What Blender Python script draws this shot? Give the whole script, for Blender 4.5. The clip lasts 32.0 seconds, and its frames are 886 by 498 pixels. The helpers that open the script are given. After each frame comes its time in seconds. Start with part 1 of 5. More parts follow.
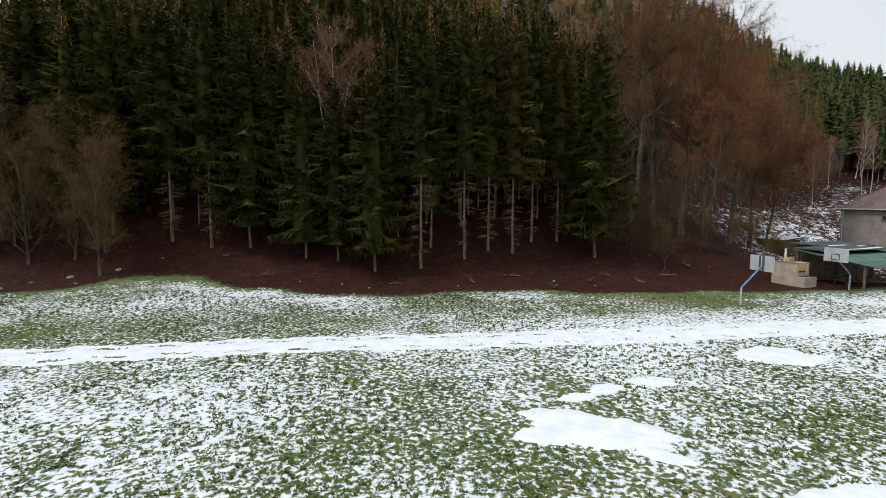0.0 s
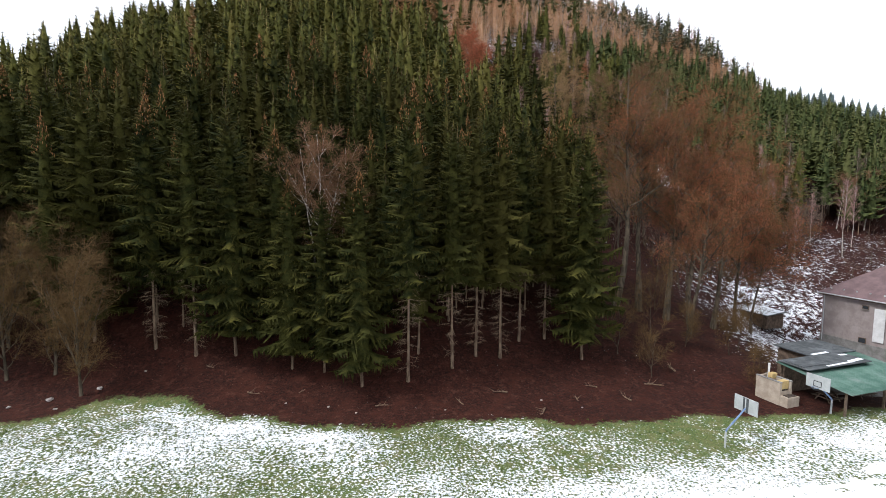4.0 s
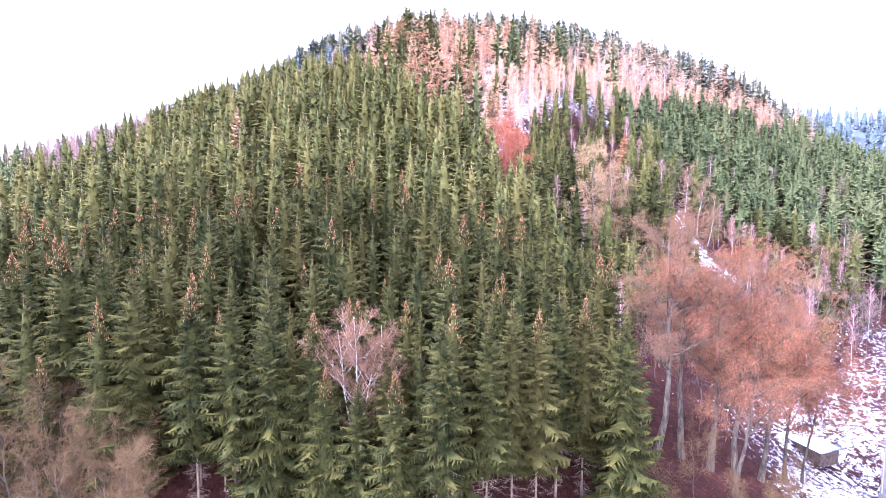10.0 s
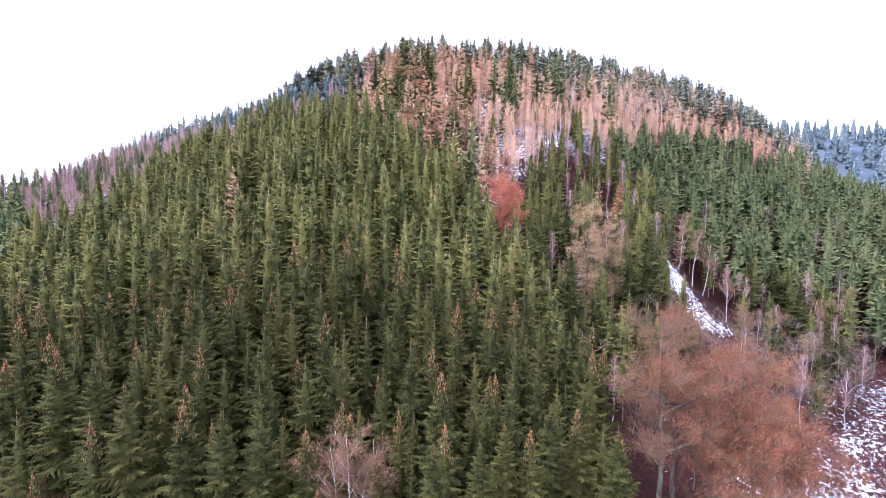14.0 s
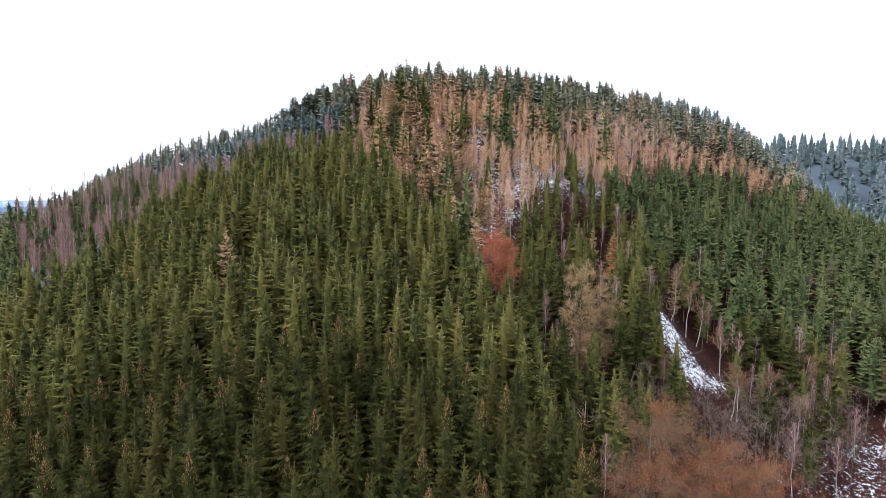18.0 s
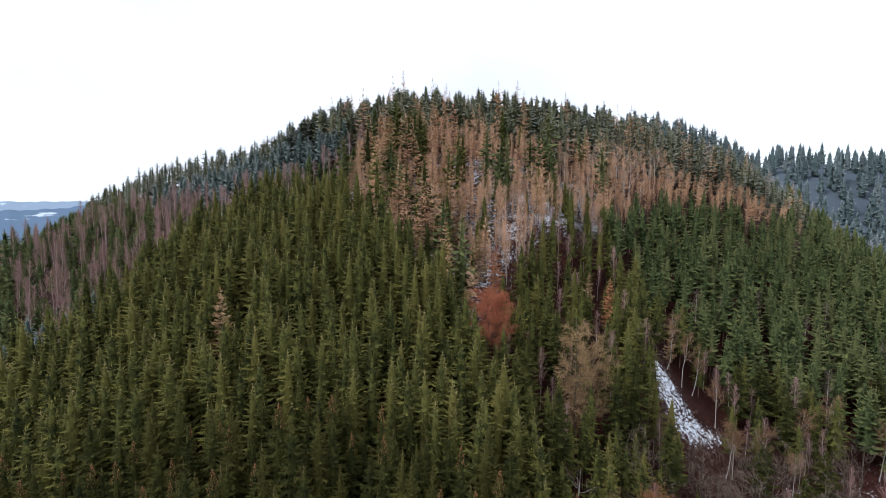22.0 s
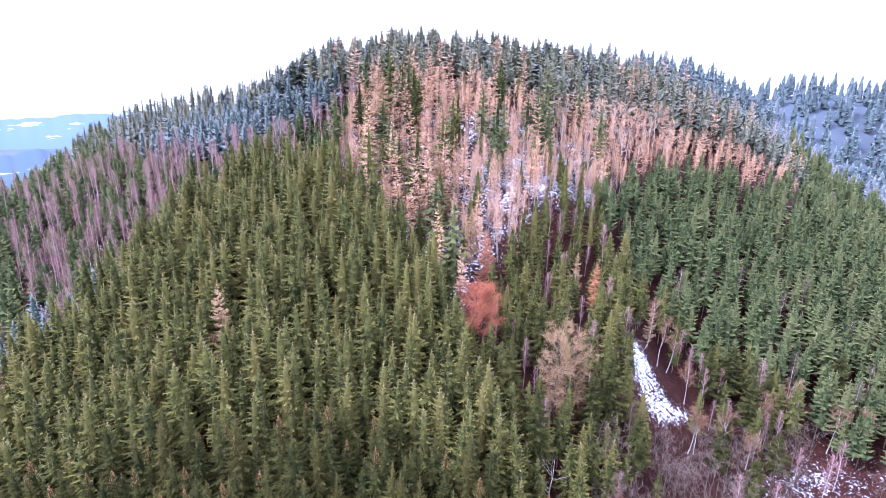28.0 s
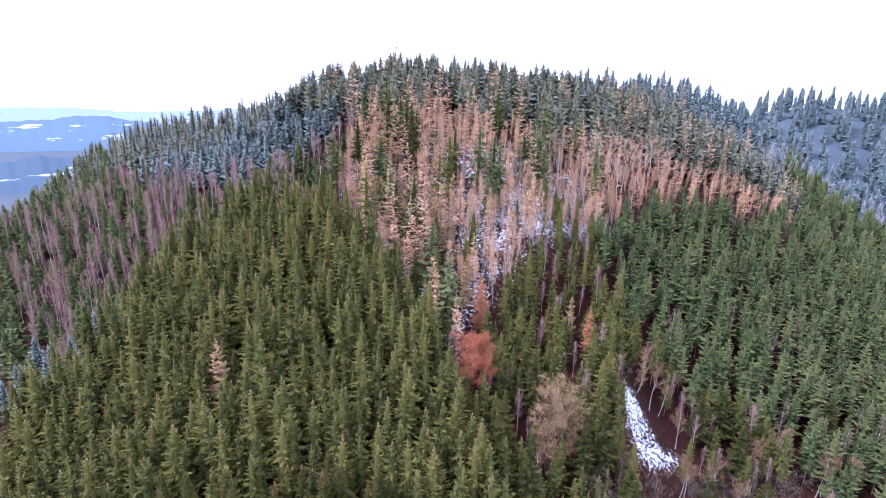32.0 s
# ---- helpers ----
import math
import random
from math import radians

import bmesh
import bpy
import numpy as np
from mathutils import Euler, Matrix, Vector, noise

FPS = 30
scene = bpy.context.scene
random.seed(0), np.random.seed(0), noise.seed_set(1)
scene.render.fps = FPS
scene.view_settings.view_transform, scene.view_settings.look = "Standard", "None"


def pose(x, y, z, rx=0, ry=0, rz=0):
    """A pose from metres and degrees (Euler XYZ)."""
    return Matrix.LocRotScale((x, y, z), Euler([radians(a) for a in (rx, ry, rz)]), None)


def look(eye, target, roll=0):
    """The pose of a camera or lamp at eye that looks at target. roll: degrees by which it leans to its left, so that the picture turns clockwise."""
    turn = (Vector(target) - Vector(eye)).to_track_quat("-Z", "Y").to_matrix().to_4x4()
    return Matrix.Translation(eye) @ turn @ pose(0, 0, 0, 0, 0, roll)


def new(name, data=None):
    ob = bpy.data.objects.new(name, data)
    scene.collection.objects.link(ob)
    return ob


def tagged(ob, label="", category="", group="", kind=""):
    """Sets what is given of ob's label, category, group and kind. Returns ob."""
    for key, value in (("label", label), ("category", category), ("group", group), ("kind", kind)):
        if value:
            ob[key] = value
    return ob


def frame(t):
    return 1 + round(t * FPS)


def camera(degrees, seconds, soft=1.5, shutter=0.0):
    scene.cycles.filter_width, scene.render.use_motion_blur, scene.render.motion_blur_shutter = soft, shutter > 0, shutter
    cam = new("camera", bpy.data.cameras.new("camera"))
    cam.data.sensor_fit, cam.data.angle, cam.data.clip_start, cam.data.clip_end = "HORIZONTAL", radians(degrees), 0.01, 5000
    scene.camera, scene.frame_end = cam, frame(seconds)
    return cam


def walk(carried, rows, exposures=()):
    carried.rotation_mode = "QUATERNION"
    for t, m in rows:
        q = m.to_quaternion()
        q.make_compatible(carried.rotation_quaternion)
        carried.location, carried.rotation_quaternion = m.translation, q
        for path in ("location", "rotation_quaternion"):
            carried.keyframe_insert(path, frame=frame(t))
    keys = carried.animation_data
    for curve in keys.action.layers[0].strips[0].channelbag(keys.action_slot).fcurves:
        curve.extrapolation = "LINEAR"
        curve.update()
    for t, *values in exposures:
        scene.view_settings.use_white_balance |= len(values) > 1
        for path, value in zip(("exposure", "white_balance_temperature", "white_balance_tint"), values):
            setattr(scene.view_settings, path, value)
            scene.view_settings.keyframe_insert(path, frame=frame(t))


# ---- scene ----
cam = camera(84.5, 32.0, soft=0.85)
METRES, EYE, TILT, LEAN, TURN = 88.0, 7.2, -5.8, 0.0, 0.0
ROWS = [
    (0.0, 0.0, 0.0, 0.0, 0.0, 0.0, -0.0),
    (0.5, 0.001, 0.0009, 0.0089, -0.2, 0.03, -0.0),
    (1.0, 0.0013, 0.0012, 0.021, -0.39, 0.11, -0.05),
    (1.5, 0.0017, 0.0008, 0.0343, -0.54, 0.16, -0.06),
    (2.0, 0.0019, 0.0011, 0.05, -0.75, 0.13, -0.07),
    (2.5, 0.0019, 0.001, 0.0653, -0.94, 0.22, -0.09),
    (3.0, 0.0016, 0.0006, 0.0815, -1.14, 0.3, -0.09),
    (3.5, 0.0015, 0.0007, 0.0968, -1.33, 0.32, -0.05),
    (5.5, -0.0002, 0.0005, 0.1579, 0.21, 0.57, -0.1),
    (6.0, -0.0002, 0.0002, 0.1734, 1.85, 0.69, -0.27),
    (6.5, -0.0004, -0.0005, 0.1874, 2.54, 0.75, -0.4),
    (7.0, -0.0016, -0.001, 0.2043, 2.75, 0.72, -0.37),
    (7.5, -0.0016, -0.0014, 0.2182, 2.87, 0.85, -0.34),
    (8.0, -0.0014, -0.0017, 0.2354, 2.91, 0.87, -0.27),
    (8.5, -0.001, -0.0016, 0.2503, 2.89, 0.87, -0.28),
    (9.0, -0.0005, -0.0013, 0.2672, 2.9, 0.89, -0.33),
    (9.5, -0.0001, -0.0014, 0.2822, 2.86, 0.98, -0.28),
    (10.0, 0.0007, -0.0015, 0.2988, 2.81, 0.98, -0.33),
    (10.5, 0.0018, -0.0022, 0.3144, 2.8, 1.09, -0.32),
    (11.0, 0.0027, -0.0032, 0.331, 2.77, 1.11, -0.34),
    (11.5, 0.0033, -0.0041, 0.3464, 2.76, 1.14, -0.4),
    (12.0, 0.0044, -0.0053, 0.3626, 2.77, 1.12, -0.35),
    (12.5, 0.0053, -0.0057, 0.3775, 2.75, 1.07, -0.35),
    (13.0, 0.006, -0.0057, 0.3939, 2.72, 1.0, -0.33),
    (13.5, 0.0069, -0.0058, 0.4087, 2.71, 0.99, -0.3),
    (14.0, 0.0077, -0.006, 0.4246, 2.69, 0.99, -0.35),
    (14.5, 0.0089, -0.0061, 0.4399, 2.67, 0.95, -0.27),
    (16.5, 0.0141, -0.0075, 0.5027, 2.59, 1.17, -0.38),
    (17.0, 0.0156, -0.0078, 0.5192, 2.56, 1.11, -0.37),
    (17.5, 0.0168, -0.0076, 0.5347, 2.54, 1.08, -0.37),
    (18.0, 0.0181, -0.0081, 0.5511, 2.51, 1.1, -0.44),
    (18.5, 0.0192, -0.0085, 0.5663, 2.51, 1.12, -0.46),
    (19.0, 0.0198, -0.0088, 0.5831, 2.49, 1.05, -0.5),
    (19.5, 0.0207, -0.008, 0.5989, 2.45, 0.97, -0.48),
    (20.0, 0.0213, -0.0076, 0.6155, 2.43, 1.0, -0.55),
    (20.5, 0.0218, -0.0071, 0.6311, 2.42, 0.99, -0.51),
    (21.0, 0.0229, -0.0068, 0.6474, 2.42, 1.03, -0.45),
    (21.5, 0.0239, -0.0068, 0.6628, 2.41, 0.98, -0.39),
    (22.0, 0.0253, -0.0074, 0.68, 2.39, 0.97, -0.43),
    (22.5, 0.026, -0.0075, 0.6947, 2.34, -0.54, -0.59),
    (23.0, 0.0273, -0.0077, 0.7112, 2.3, -3.42, -0.7),
    (23.5, 0.0289, -0.0082, 0.7255, 2.27, -5.91, -0.86),
    (24.0, 0.0297, -0.0083, 0.7423, 2.25, -7.94, -1.06),
    (24.5, 0.0306, -0.0088, 0.757, 2.25, -8.93, -1.12),
    (25.0, 0.0319, -0.0089, 0.7738, 2.23, -9.3, -1.11),
    (25.5, 0.0329, -0.0092, 0.7893, 2.21, -9.34, -1.12),
    (27.5, 0.0359, -0.0108, 0.8558, 2.12, -9.48, -1.19),
    (28.0, 0.0374, -0.0115, 0.8713, 2.12, -9.46, -1.16),
    (28.5, 0.0387, -0.0118, 0.8863, 2.11, -9.5, -1.17),
    (29.0, 0.0401, -0.0109, 0.9028, 2.1, -9.56, -1.19),
    (29.5, 0.041, -0.0108, 0.9182, 2.11, -9.5, -1.23),
    (30.0, 0.0417, -0.0107, 0.9339, 2.12, -9.53, -1.24),
    (30.5, 0.0427, -0.0105, 0.9489, 2.13, -9.49, -1.27),
    (31.0, 0.044, -0.0104, 0.9652, 2.16, -9.49, -1.21),
    (31.5, 0.0452, -0.0099, 0.9808, 2.15, -9.56, -1.26),
    (32.0, 0.0463, -0.0094, 0.9978, 2.16, -9.55, -1.37),
]
EXPOSURES = [(0.0, -0.5, 6100, 8), (3.5, -0.15, 6050, 10), (5.5, 1.8, 5300, 26), (8.0, 2.75, 4950, 41), (13.0, 1.9, 4900, 36), (14.5, 1.45, 5150, 27), (16.5, 0.9, 5400, 18), (19.0, 0.45, 5600, 12),
             (22.0, 0.0, 5600, 11), (23.0, -0.15, 5600, 12), (24.0, 0.95, 5250, 17), (25.0, 1.5, 4950, 27), (28.0, 1.6, 4850, 35), (32.0, 1.0, 4950, 29)]
walk(cam, [(t, pose(0, 0, EYE, TILT, LEAN, TURN) @ pose(METRES * x, METRES * y, METRES * z, 90 + pitch, roll, yaw)) for t, x, y, z, yaw, pitch, roll in ROWS], EXPOSURES)

# ---- world and sun ----
world = bpy.data.worlds.new("overcast_sky")
scene.world = world
world.use_nodes = True
wn, wl = world.node_tree.nodes, world.node_tree.links
sky = wn.new("ShaderNodeTexSky")
sky.sky_type, sky.sun_disc = "NISHITA", False
sky.sun_elevation, sky.sun_rotation = radians(52), radians(-107)
sky.air_density, sky.dust_density, sky.altitude = 1.0, 3.0, 400
cloud = wn.new("ShaderNodeTexNoise")
cloud.inputs["Scale"].default_value, cloud.inputs["Detail"].default_value = 2.2, 5.0
wcoord = wn.new("ShaderNodeTexCoord")
wl.new(wcoord.outputs["Generated"], cloud.inputs["Vector"])
cramp = wn.new("ShaderNodeValToRGB")
cramp.color_ramp.elements[0].position, cramp.color_ramp.elements[0].color = 0.33, (0.84, 0.84, 0.84, 1)
cramp.color_ramp.elements[1].position, cramp.color_ramp.elements[1].color = 0.5, (1, 1, 1, 1)
wl.new(cloud.outputs["Fac"], cramp.inputs["Fac"])
wmix = wn.new("ShaderNodeMix")
wmix.data_type = "RGBA"
wl.new(cramp.outputs["Color"], wmix.inputs[0])
wl.new(sky.outputs["Color"], wmix.inputs[6])
wmix.inputs[7].default_value = (11.5, 11.5, 11.6, 1)
back = wn["Background"]
back.inputs["Strength"].default_value = 0.1
wl.new(wmix.outputs[2], back.inputs["Color"])

sun_data = bpy.data.lights.new("sun", "SUN")
sun_data.energy, sun_data.angle, sun_data.color = 2.7, radians(14), (1.0, 0.95, 0.89)
sun = new("sun", sun_data)
sun.matrix_world = look((-72, -22, 97), (0, 0, 0))

# ---- materials ----


def rgb(c):
    return (*c, 1)


class Graph:
    """Short hand for a node material."""

    def __init__(self, name, rough=0.8, spec=0.3, metal=0.0):
        self.mat = bpy.data.materials.new(name)
        self.mat.use_nodes = True
        self.n, self.l = self.mat.node_tree.nodes, self.mat.node_tree.links
        self.bsdf = self.n["Principled BSDF"]
        self.bsdf.inputs["Roughness"].default_value = rough
        self.bsdf.inputs["Specular IOR Level"].default_value = spec
        self.bsdf.inputs["Metallic"].default_value = metal
        self.pos = self.n.new("ShaderNodeNewGeometry").outputs["Position"]
        self.obj = self.n.new("ShaderNodeTexCoord").outputs["Object"]

    def put(self, socket, value):
        if isinstance(value, (int, float)):
            socket.default_value = value
        elif isinstance(value, tuple):
            socket.default_value = value if len(value) == len(socket.default_value) else rgb(value)
        else:
            self.l.new(value, socket)

    def noise(self, scale, detail=4.0, rough=0.6, where=None, colour=False):
        t = self.n.new("ShaderNodeTexNoise")
        t.inputs["Scale"].default_value, t.inputs["Detail"].default_value, t.inputs["Roughness"].default_value = scale, detail, rough
        self.l.new(where or self.pos, t.inputs["Vector"])
        return t.outputs["Color" if colour else "Fac"]

    def voronoi(self, scale, where=None):
        t = self.n.new("ShaderNodeTexVoronoi")
        t.inputs["Scale"].default_value = scale
        self.l.new(where or self.pos, t.inputs["Vector"])
        return t.outputs["Distance"]

    def stretch(self, where, s):
        m = self.n.new("ShaderNodeMapping")
        m.inputs["Scale"].default_value = s
        self.l.new(where, m.inputs["Vector"])
        return m.outputs["Vector"]

    def attr(self, name):
        a = self.n.new("ShaderNodeAttribute")
        a.attribute_name = name
        return a.outputs["Fac"]

    def random(self):
        return self.n.new("ShaderNodeObjectInfo").outputs["Random"]

    def island(self):
        return self.n.new("ShaderNodeNewGeometry").outputs["Random Per Island"]

    def up(self):
        s = self.n.new("ShaderNodeSeparateXYZ")
        self.l.new(self.n.new("ShaderNodeNewGeometry").outputs["Normal"], s.inputs[0])
        return s.outputs["Z"]

    def ramp(self, fac, a, b, lo=0.0, hi=1.0):
        m = self.n.new("ShaderNodeMapRange")
        m.interpolation_type = "SMOOTHSTEP"
        self.put(m.inputs["Value"], fac)
        for key, v in (("From Min", a), ("From Max", b), ("To Min", lo), ("To Max", hi)):
            m.inputs[key].default_value = v
        return m.outputs["Result"]

    def math(self, op, a, b=0.0):
        m = self.n.new("ShaderNodeMath")
        m.operation = op
        self.put(m.inputs[0], a)
        self.put(m.inputs[1], b)
        return m.outputs[0]

    def mix(self, fac, a, b, blend="MIX"):
        m = self.n.new("ShaderNodeMix")
        m.data_type, m.blend_type = "RGBA", blend
        self.put(m.inputs[0], fac)
        self.put(m.inputs[6], a)
        self.put(m.inputs[7], b)
        return m.outputs[2]

    def bump(self, height, strength=0.4, distance=0.05):
        b = self.n.new("ShaderNodeBump")
        b.inputs["Strength"].default_value, b.inputs["Distance"].default_value = strength, distance
        self.l.new(height, b.inputs["Height"])
        self.l.new(b.outputs["Normal"], self.bsdf.inputs["Normal"])

    def done(self, colour):
        self.put(self.bsdf.inputs["Base Color"], colour)
        return self.mat


def needle_material(name, deep, fresh, cone, frost=0.0, shared=False):
    """Conifer foliage: two greens, brown cone-laden tips where the tone attribute says so, hoar frost on the upper sides."""
    g = Graph(name, 0.85, 0.05)
    own = g.attr("tint") if shared else g.random()
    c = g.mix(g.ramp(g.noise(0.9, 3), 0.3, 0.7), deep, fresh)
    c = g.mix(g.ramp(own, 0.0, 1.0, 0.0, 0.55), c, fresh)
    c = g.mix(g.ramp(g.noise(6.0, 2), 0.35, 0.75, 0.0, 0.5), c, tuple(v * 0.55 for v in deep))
    # bough ends lightened: young growth, and light on the boughs painted in
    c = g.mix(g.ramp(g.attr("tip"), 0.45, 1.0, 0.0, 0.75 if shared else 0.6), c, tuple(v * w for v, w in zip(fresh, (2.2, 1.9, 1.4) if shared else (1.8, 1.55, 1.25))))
    c = g.mix(g.ramp(own, 0.62, 1.0, 0.0, 0.3), c, tuple(v * w for v, w in zip(fresh, (1.4, 1.1, 1.2))))
    c = g.mix(g.attr("cone"), c, cone)
    if frost:
        white = g.math("MULTIPLY", g.ramp(g.up(), -0.1, 0.9), g.ramp(g.noise(1.6, 4), 0.3, 0.65, 0.15, frost))
        c = g.mix(white, c, (0.62, 0.66, 0.68))
    return g.done(c)


def bark_material(name, dark, light, scale=1.0, bands=False):
    g = Graph(name, 0.9, 0.15)
    n = g.noise(3.0 * scale, 5, 0.65, g.stretch(g.obj, (1, 1, 0.25) if not bands else (0.4, 0.4, 3.0)))
    c = g.mix(g.ramp(n, 0.38, 0.62), dark, light)
    c = g.mix(g.ramp(g.noise(0.35, 3), 0.4, 0.7, 0, 0.5), c, dark)
    g.bump(n, 0.5, 0.03)
    return g.done(c)


def twig_material(name, dark, light, shared=False):
    g = Graph(name, 0.85, 0.15)
    own = g.attr("tint") if shared else g.random()
    c = g.mix(g.island(), dark, light)
    c = g.mix(g.ramp(own, 0, 1, 0, 0.6), c, light)
    c = g.mix(g.ramp(g.noise(0.6, 3), 0.4, 0.7, 0, 0.5), c, dark)
    return g.done(c)


M_SPRUCE = needle_material("spruce_needles", (0.012, 0.017, 0.006), (0.063, 0.062, 0.015), (0.17, 0.09, 0.038))
M_SPRUCE_STAND = needle_material("spruce_stand_needles", (0.016, 0.022, 0.008), (0.122, 0.119, 0.030), (0.24, 0.19, 0.085), shared=True)
M_SPRUCE_DARK = needle_material("dark_spruce_needles", (0.021, 0.034, 0.014), (0.112, 0.130, 0.046), (0.16, 0.14, 0.07), shared=True)
M_SPRUCE_BRIGHT = needle_material("bright_spruce_needles", (0.035, 0.048, 0.012), (0.14, 0.15, 0.032), (0.2, 0.17, 0.06))
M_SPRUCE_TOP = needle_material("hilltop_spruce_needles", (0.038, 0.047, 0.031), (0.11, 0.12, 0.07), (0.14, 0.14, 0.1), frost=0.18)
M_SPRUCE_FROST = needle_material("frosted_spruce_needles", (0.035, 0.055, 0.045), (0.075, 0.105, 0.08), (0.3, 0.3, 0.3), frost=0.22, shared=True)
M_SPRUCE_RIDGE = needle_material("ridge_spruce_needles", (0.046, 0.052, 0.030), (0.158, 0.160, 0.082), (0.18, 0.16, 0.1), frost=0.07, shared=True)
# farthest spruces: haze put into the pale blue-grey, plus a trace of frost
M_SPRUCE_PALE = needle_material("haze_pale_needles", (0.06, 0.085, 0.082), (0.125, 0.16, 0.15), (0.2, 0.22, 0.2), frost=0.03, shared=True)
M_LARCH = twig_material("larch_twigs", (0.19, 0.115, 0.055), (0.39, 0.255, 0.13))
M_LARCH_RUST = twig_material("rusty_larch_twigs", (0.24, 0.085, 0.04), (0.44, 0.19, 0.095))
M_LARCH_STAND = twig_material("larch_stand_twigs", (0.36, 0.195, 0.11), (0.66, 0.42, 0.25), True)
M_BIRCH_TWIG = twig_material("birch_twigs", (0.12, 0.062, 0.033), (0.26, 0.148, 0.082))
M_BIRCH_STAND = twig_material("birch_stand_twigs", (0.20, 0.112, 0.10), (0.42, 0.255, 0.23), True)
M_BRUSH = twig_material("dark_brush_twigs", (0.085, 0.06, 0.045), (0.21, 0.155, 0.12), True)
# pale grey carries the haze over the side valley in the twig colour
M_PALE_TWIG = twig_material("haze_pale_twigs", (0.26, 0.25, 0.26), (0.46, 0.45, 0.47), True)
M_TWIG = twig_material("bare_twigs", (0.058, 0.035, 0.014), (0.165, 0.102, 0.042))
M_RUST = twig_material("rust_leaves", (0.19, 0.058, 0.027), (0.36, 0.138, 0.068))
M_RUSTBROWN = twig_material("brown_leaves", (0.12, 0.06, 0.036), (0.235, 0.125, 0.075))
M_RED = twig_material("red_leaves", (0.27, 0.07, 0.035), (0.52, 0.17, 0.09))
M_DEADTWIG = twig_material("dead_twigs", (0.12, 0.085, 0.055), (0.27, 0.19, 0.125))
M_BARK = bark_material("spruce_bark", (0.10, 0.065, 0.045), (0.26, 0.19, 0.13))
M_BARK_GREY = bark_material("grey_bark", (0.048, 0.038, 0.027), (0.14, 0.112, 0.078))
M_BARK_BIRCH = bark_material("birch_bark", (0.16, 0.13, 0.11), (0.68, 0.62, 0.55), 1.0, True)
M_CONE = twig_material("cones", (0.16, 0.075, 0.03), (0.34, 0.17, 0.07))


def ground_material():
    g = Graph("meadow_and_forest_floor", 0.92, 0.2)
    fine, mid, big = g.noise(9.0, 4), g.noise(1.1, 4), g.noise(0.16, 3)
    grass = g.mix(g.ramp(g.noise(14.0, 3), 0.35, 0.65), (0.035, 0.062, 0.018), (0.14, 0.178, 0.055))
    grass = g.mix(g.ramp(mid, 0.4, 0.7, 0, 0.6), grass, (0.19, 0.165, 0.075))
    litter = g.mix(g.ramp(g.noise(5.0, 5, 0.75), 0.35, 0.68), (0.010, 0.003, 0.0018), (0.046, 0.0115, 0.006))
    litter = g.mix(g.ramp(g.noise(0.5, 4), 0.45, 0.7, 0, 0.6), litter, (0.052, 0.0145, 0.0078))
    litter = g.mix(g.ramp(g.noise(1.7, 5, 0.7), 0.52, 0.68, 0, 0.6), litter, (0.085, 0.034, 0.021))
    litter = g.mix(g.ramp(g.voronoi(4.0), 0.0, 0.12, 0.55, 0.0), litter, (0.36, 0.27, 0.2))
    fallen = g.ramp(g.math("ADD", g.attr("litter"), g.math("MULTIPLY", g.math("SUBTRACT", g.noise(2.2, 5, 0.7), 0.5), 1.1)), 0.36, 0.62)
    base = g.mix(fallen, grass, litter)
    # snow lies between the tufts: the cover attribute moves the threshold
    tuft = g.math("ADD", g.math("MULTIPLY", g.noise(5.5, 3, 0.5), 0.62), g.math("MULTIPLY", fine, 0.22))
    tuft = g.math("ADD", tuft, g.math("MULTIPLY", big, 0.34))
    # clods, stones and stalks break the snow of the wooded slopes
    clods = g.math("MULTIPLY", g.math("SUBTRACT", g.noise(1.7, 4, 0.66, g.stretch(g.pos, (0.8, 1.0, 1.0))), 0.5), 0.95)
    level = g.math("ADD", g.math("ADD", tuft, g.attr("cover")), g.math("MULTIPLY", clods, g.attr("litter")))
    snowy = g.ramp(level, 1.025, 1.115)
    snow = g.mix(g.ramp(mid, 0.3, 0.7), (0.72, 0.76, 0.80), (0.86, 0.88, 0.90))
    far = g.attr("hazed_wood")
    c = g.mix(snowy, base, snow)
    # distant woods and fields, with haze mixed into their blue-grey
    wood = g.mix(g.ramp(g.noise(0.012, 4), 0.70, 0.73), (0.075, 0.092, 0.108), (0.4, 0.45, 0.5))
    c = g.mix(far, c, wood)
    g.bump(g.math("ADD", fine, g.math("MULTIPLY", snowy, 0.5)), 0.6, 0.08)
    return g.done(c)


def plain_material(name, a, b, scale=3.0, rough=0.85, bump=0.2, spec=0.3, metal=0.0, stain=None):
    g = Graph(name, rough, spec, metal)
    n = g.noise(scale, 5, 0.65)
    c = g.mix(g.ramp(n, 0.35, 0.65), a, b)
    c = g.mix(g.ramp(g.noise(scale * 9, 3), 0.4, 0.7, 0, 0.35), c, a)
    if stain:
        c = g.mix(g.ramp(g.noise(scale * 0.5, 4, 0.6, g.stretch(g.pos, (1, 1, 0.2))), 0.5, 0.75, 0, 0.8), c, stain)
    g.bump(n, bump, 0.02)
    return g.done(c)


M_GROUND = ground_material()
M_SNOW = plain_material("packed_snow", (0.74, 0.78, 0.82), (0.88, 0.90, 0.92), 1.3, 0.6, 0.35)
M_GRASS = twig_material("grass_tuft", (0.045, 0.07, 0.016), (0.135, 0.165, 0.045))
M_PLASTER = plain_material("old_plaster", (0.24, 0.20, 0.185), (0.34, 0.29, 0.27), 0.7, 0.9, 0.2, stain=(0.2, 0.16, 0.15))
M_CREAM = plain_material("cream_masonry", (0.34, 0.28, 0.215), (0.48, 0.405, 0.32), 1.5, 0.9, 0.3, stain=(0.3, 0.24, 0.18))
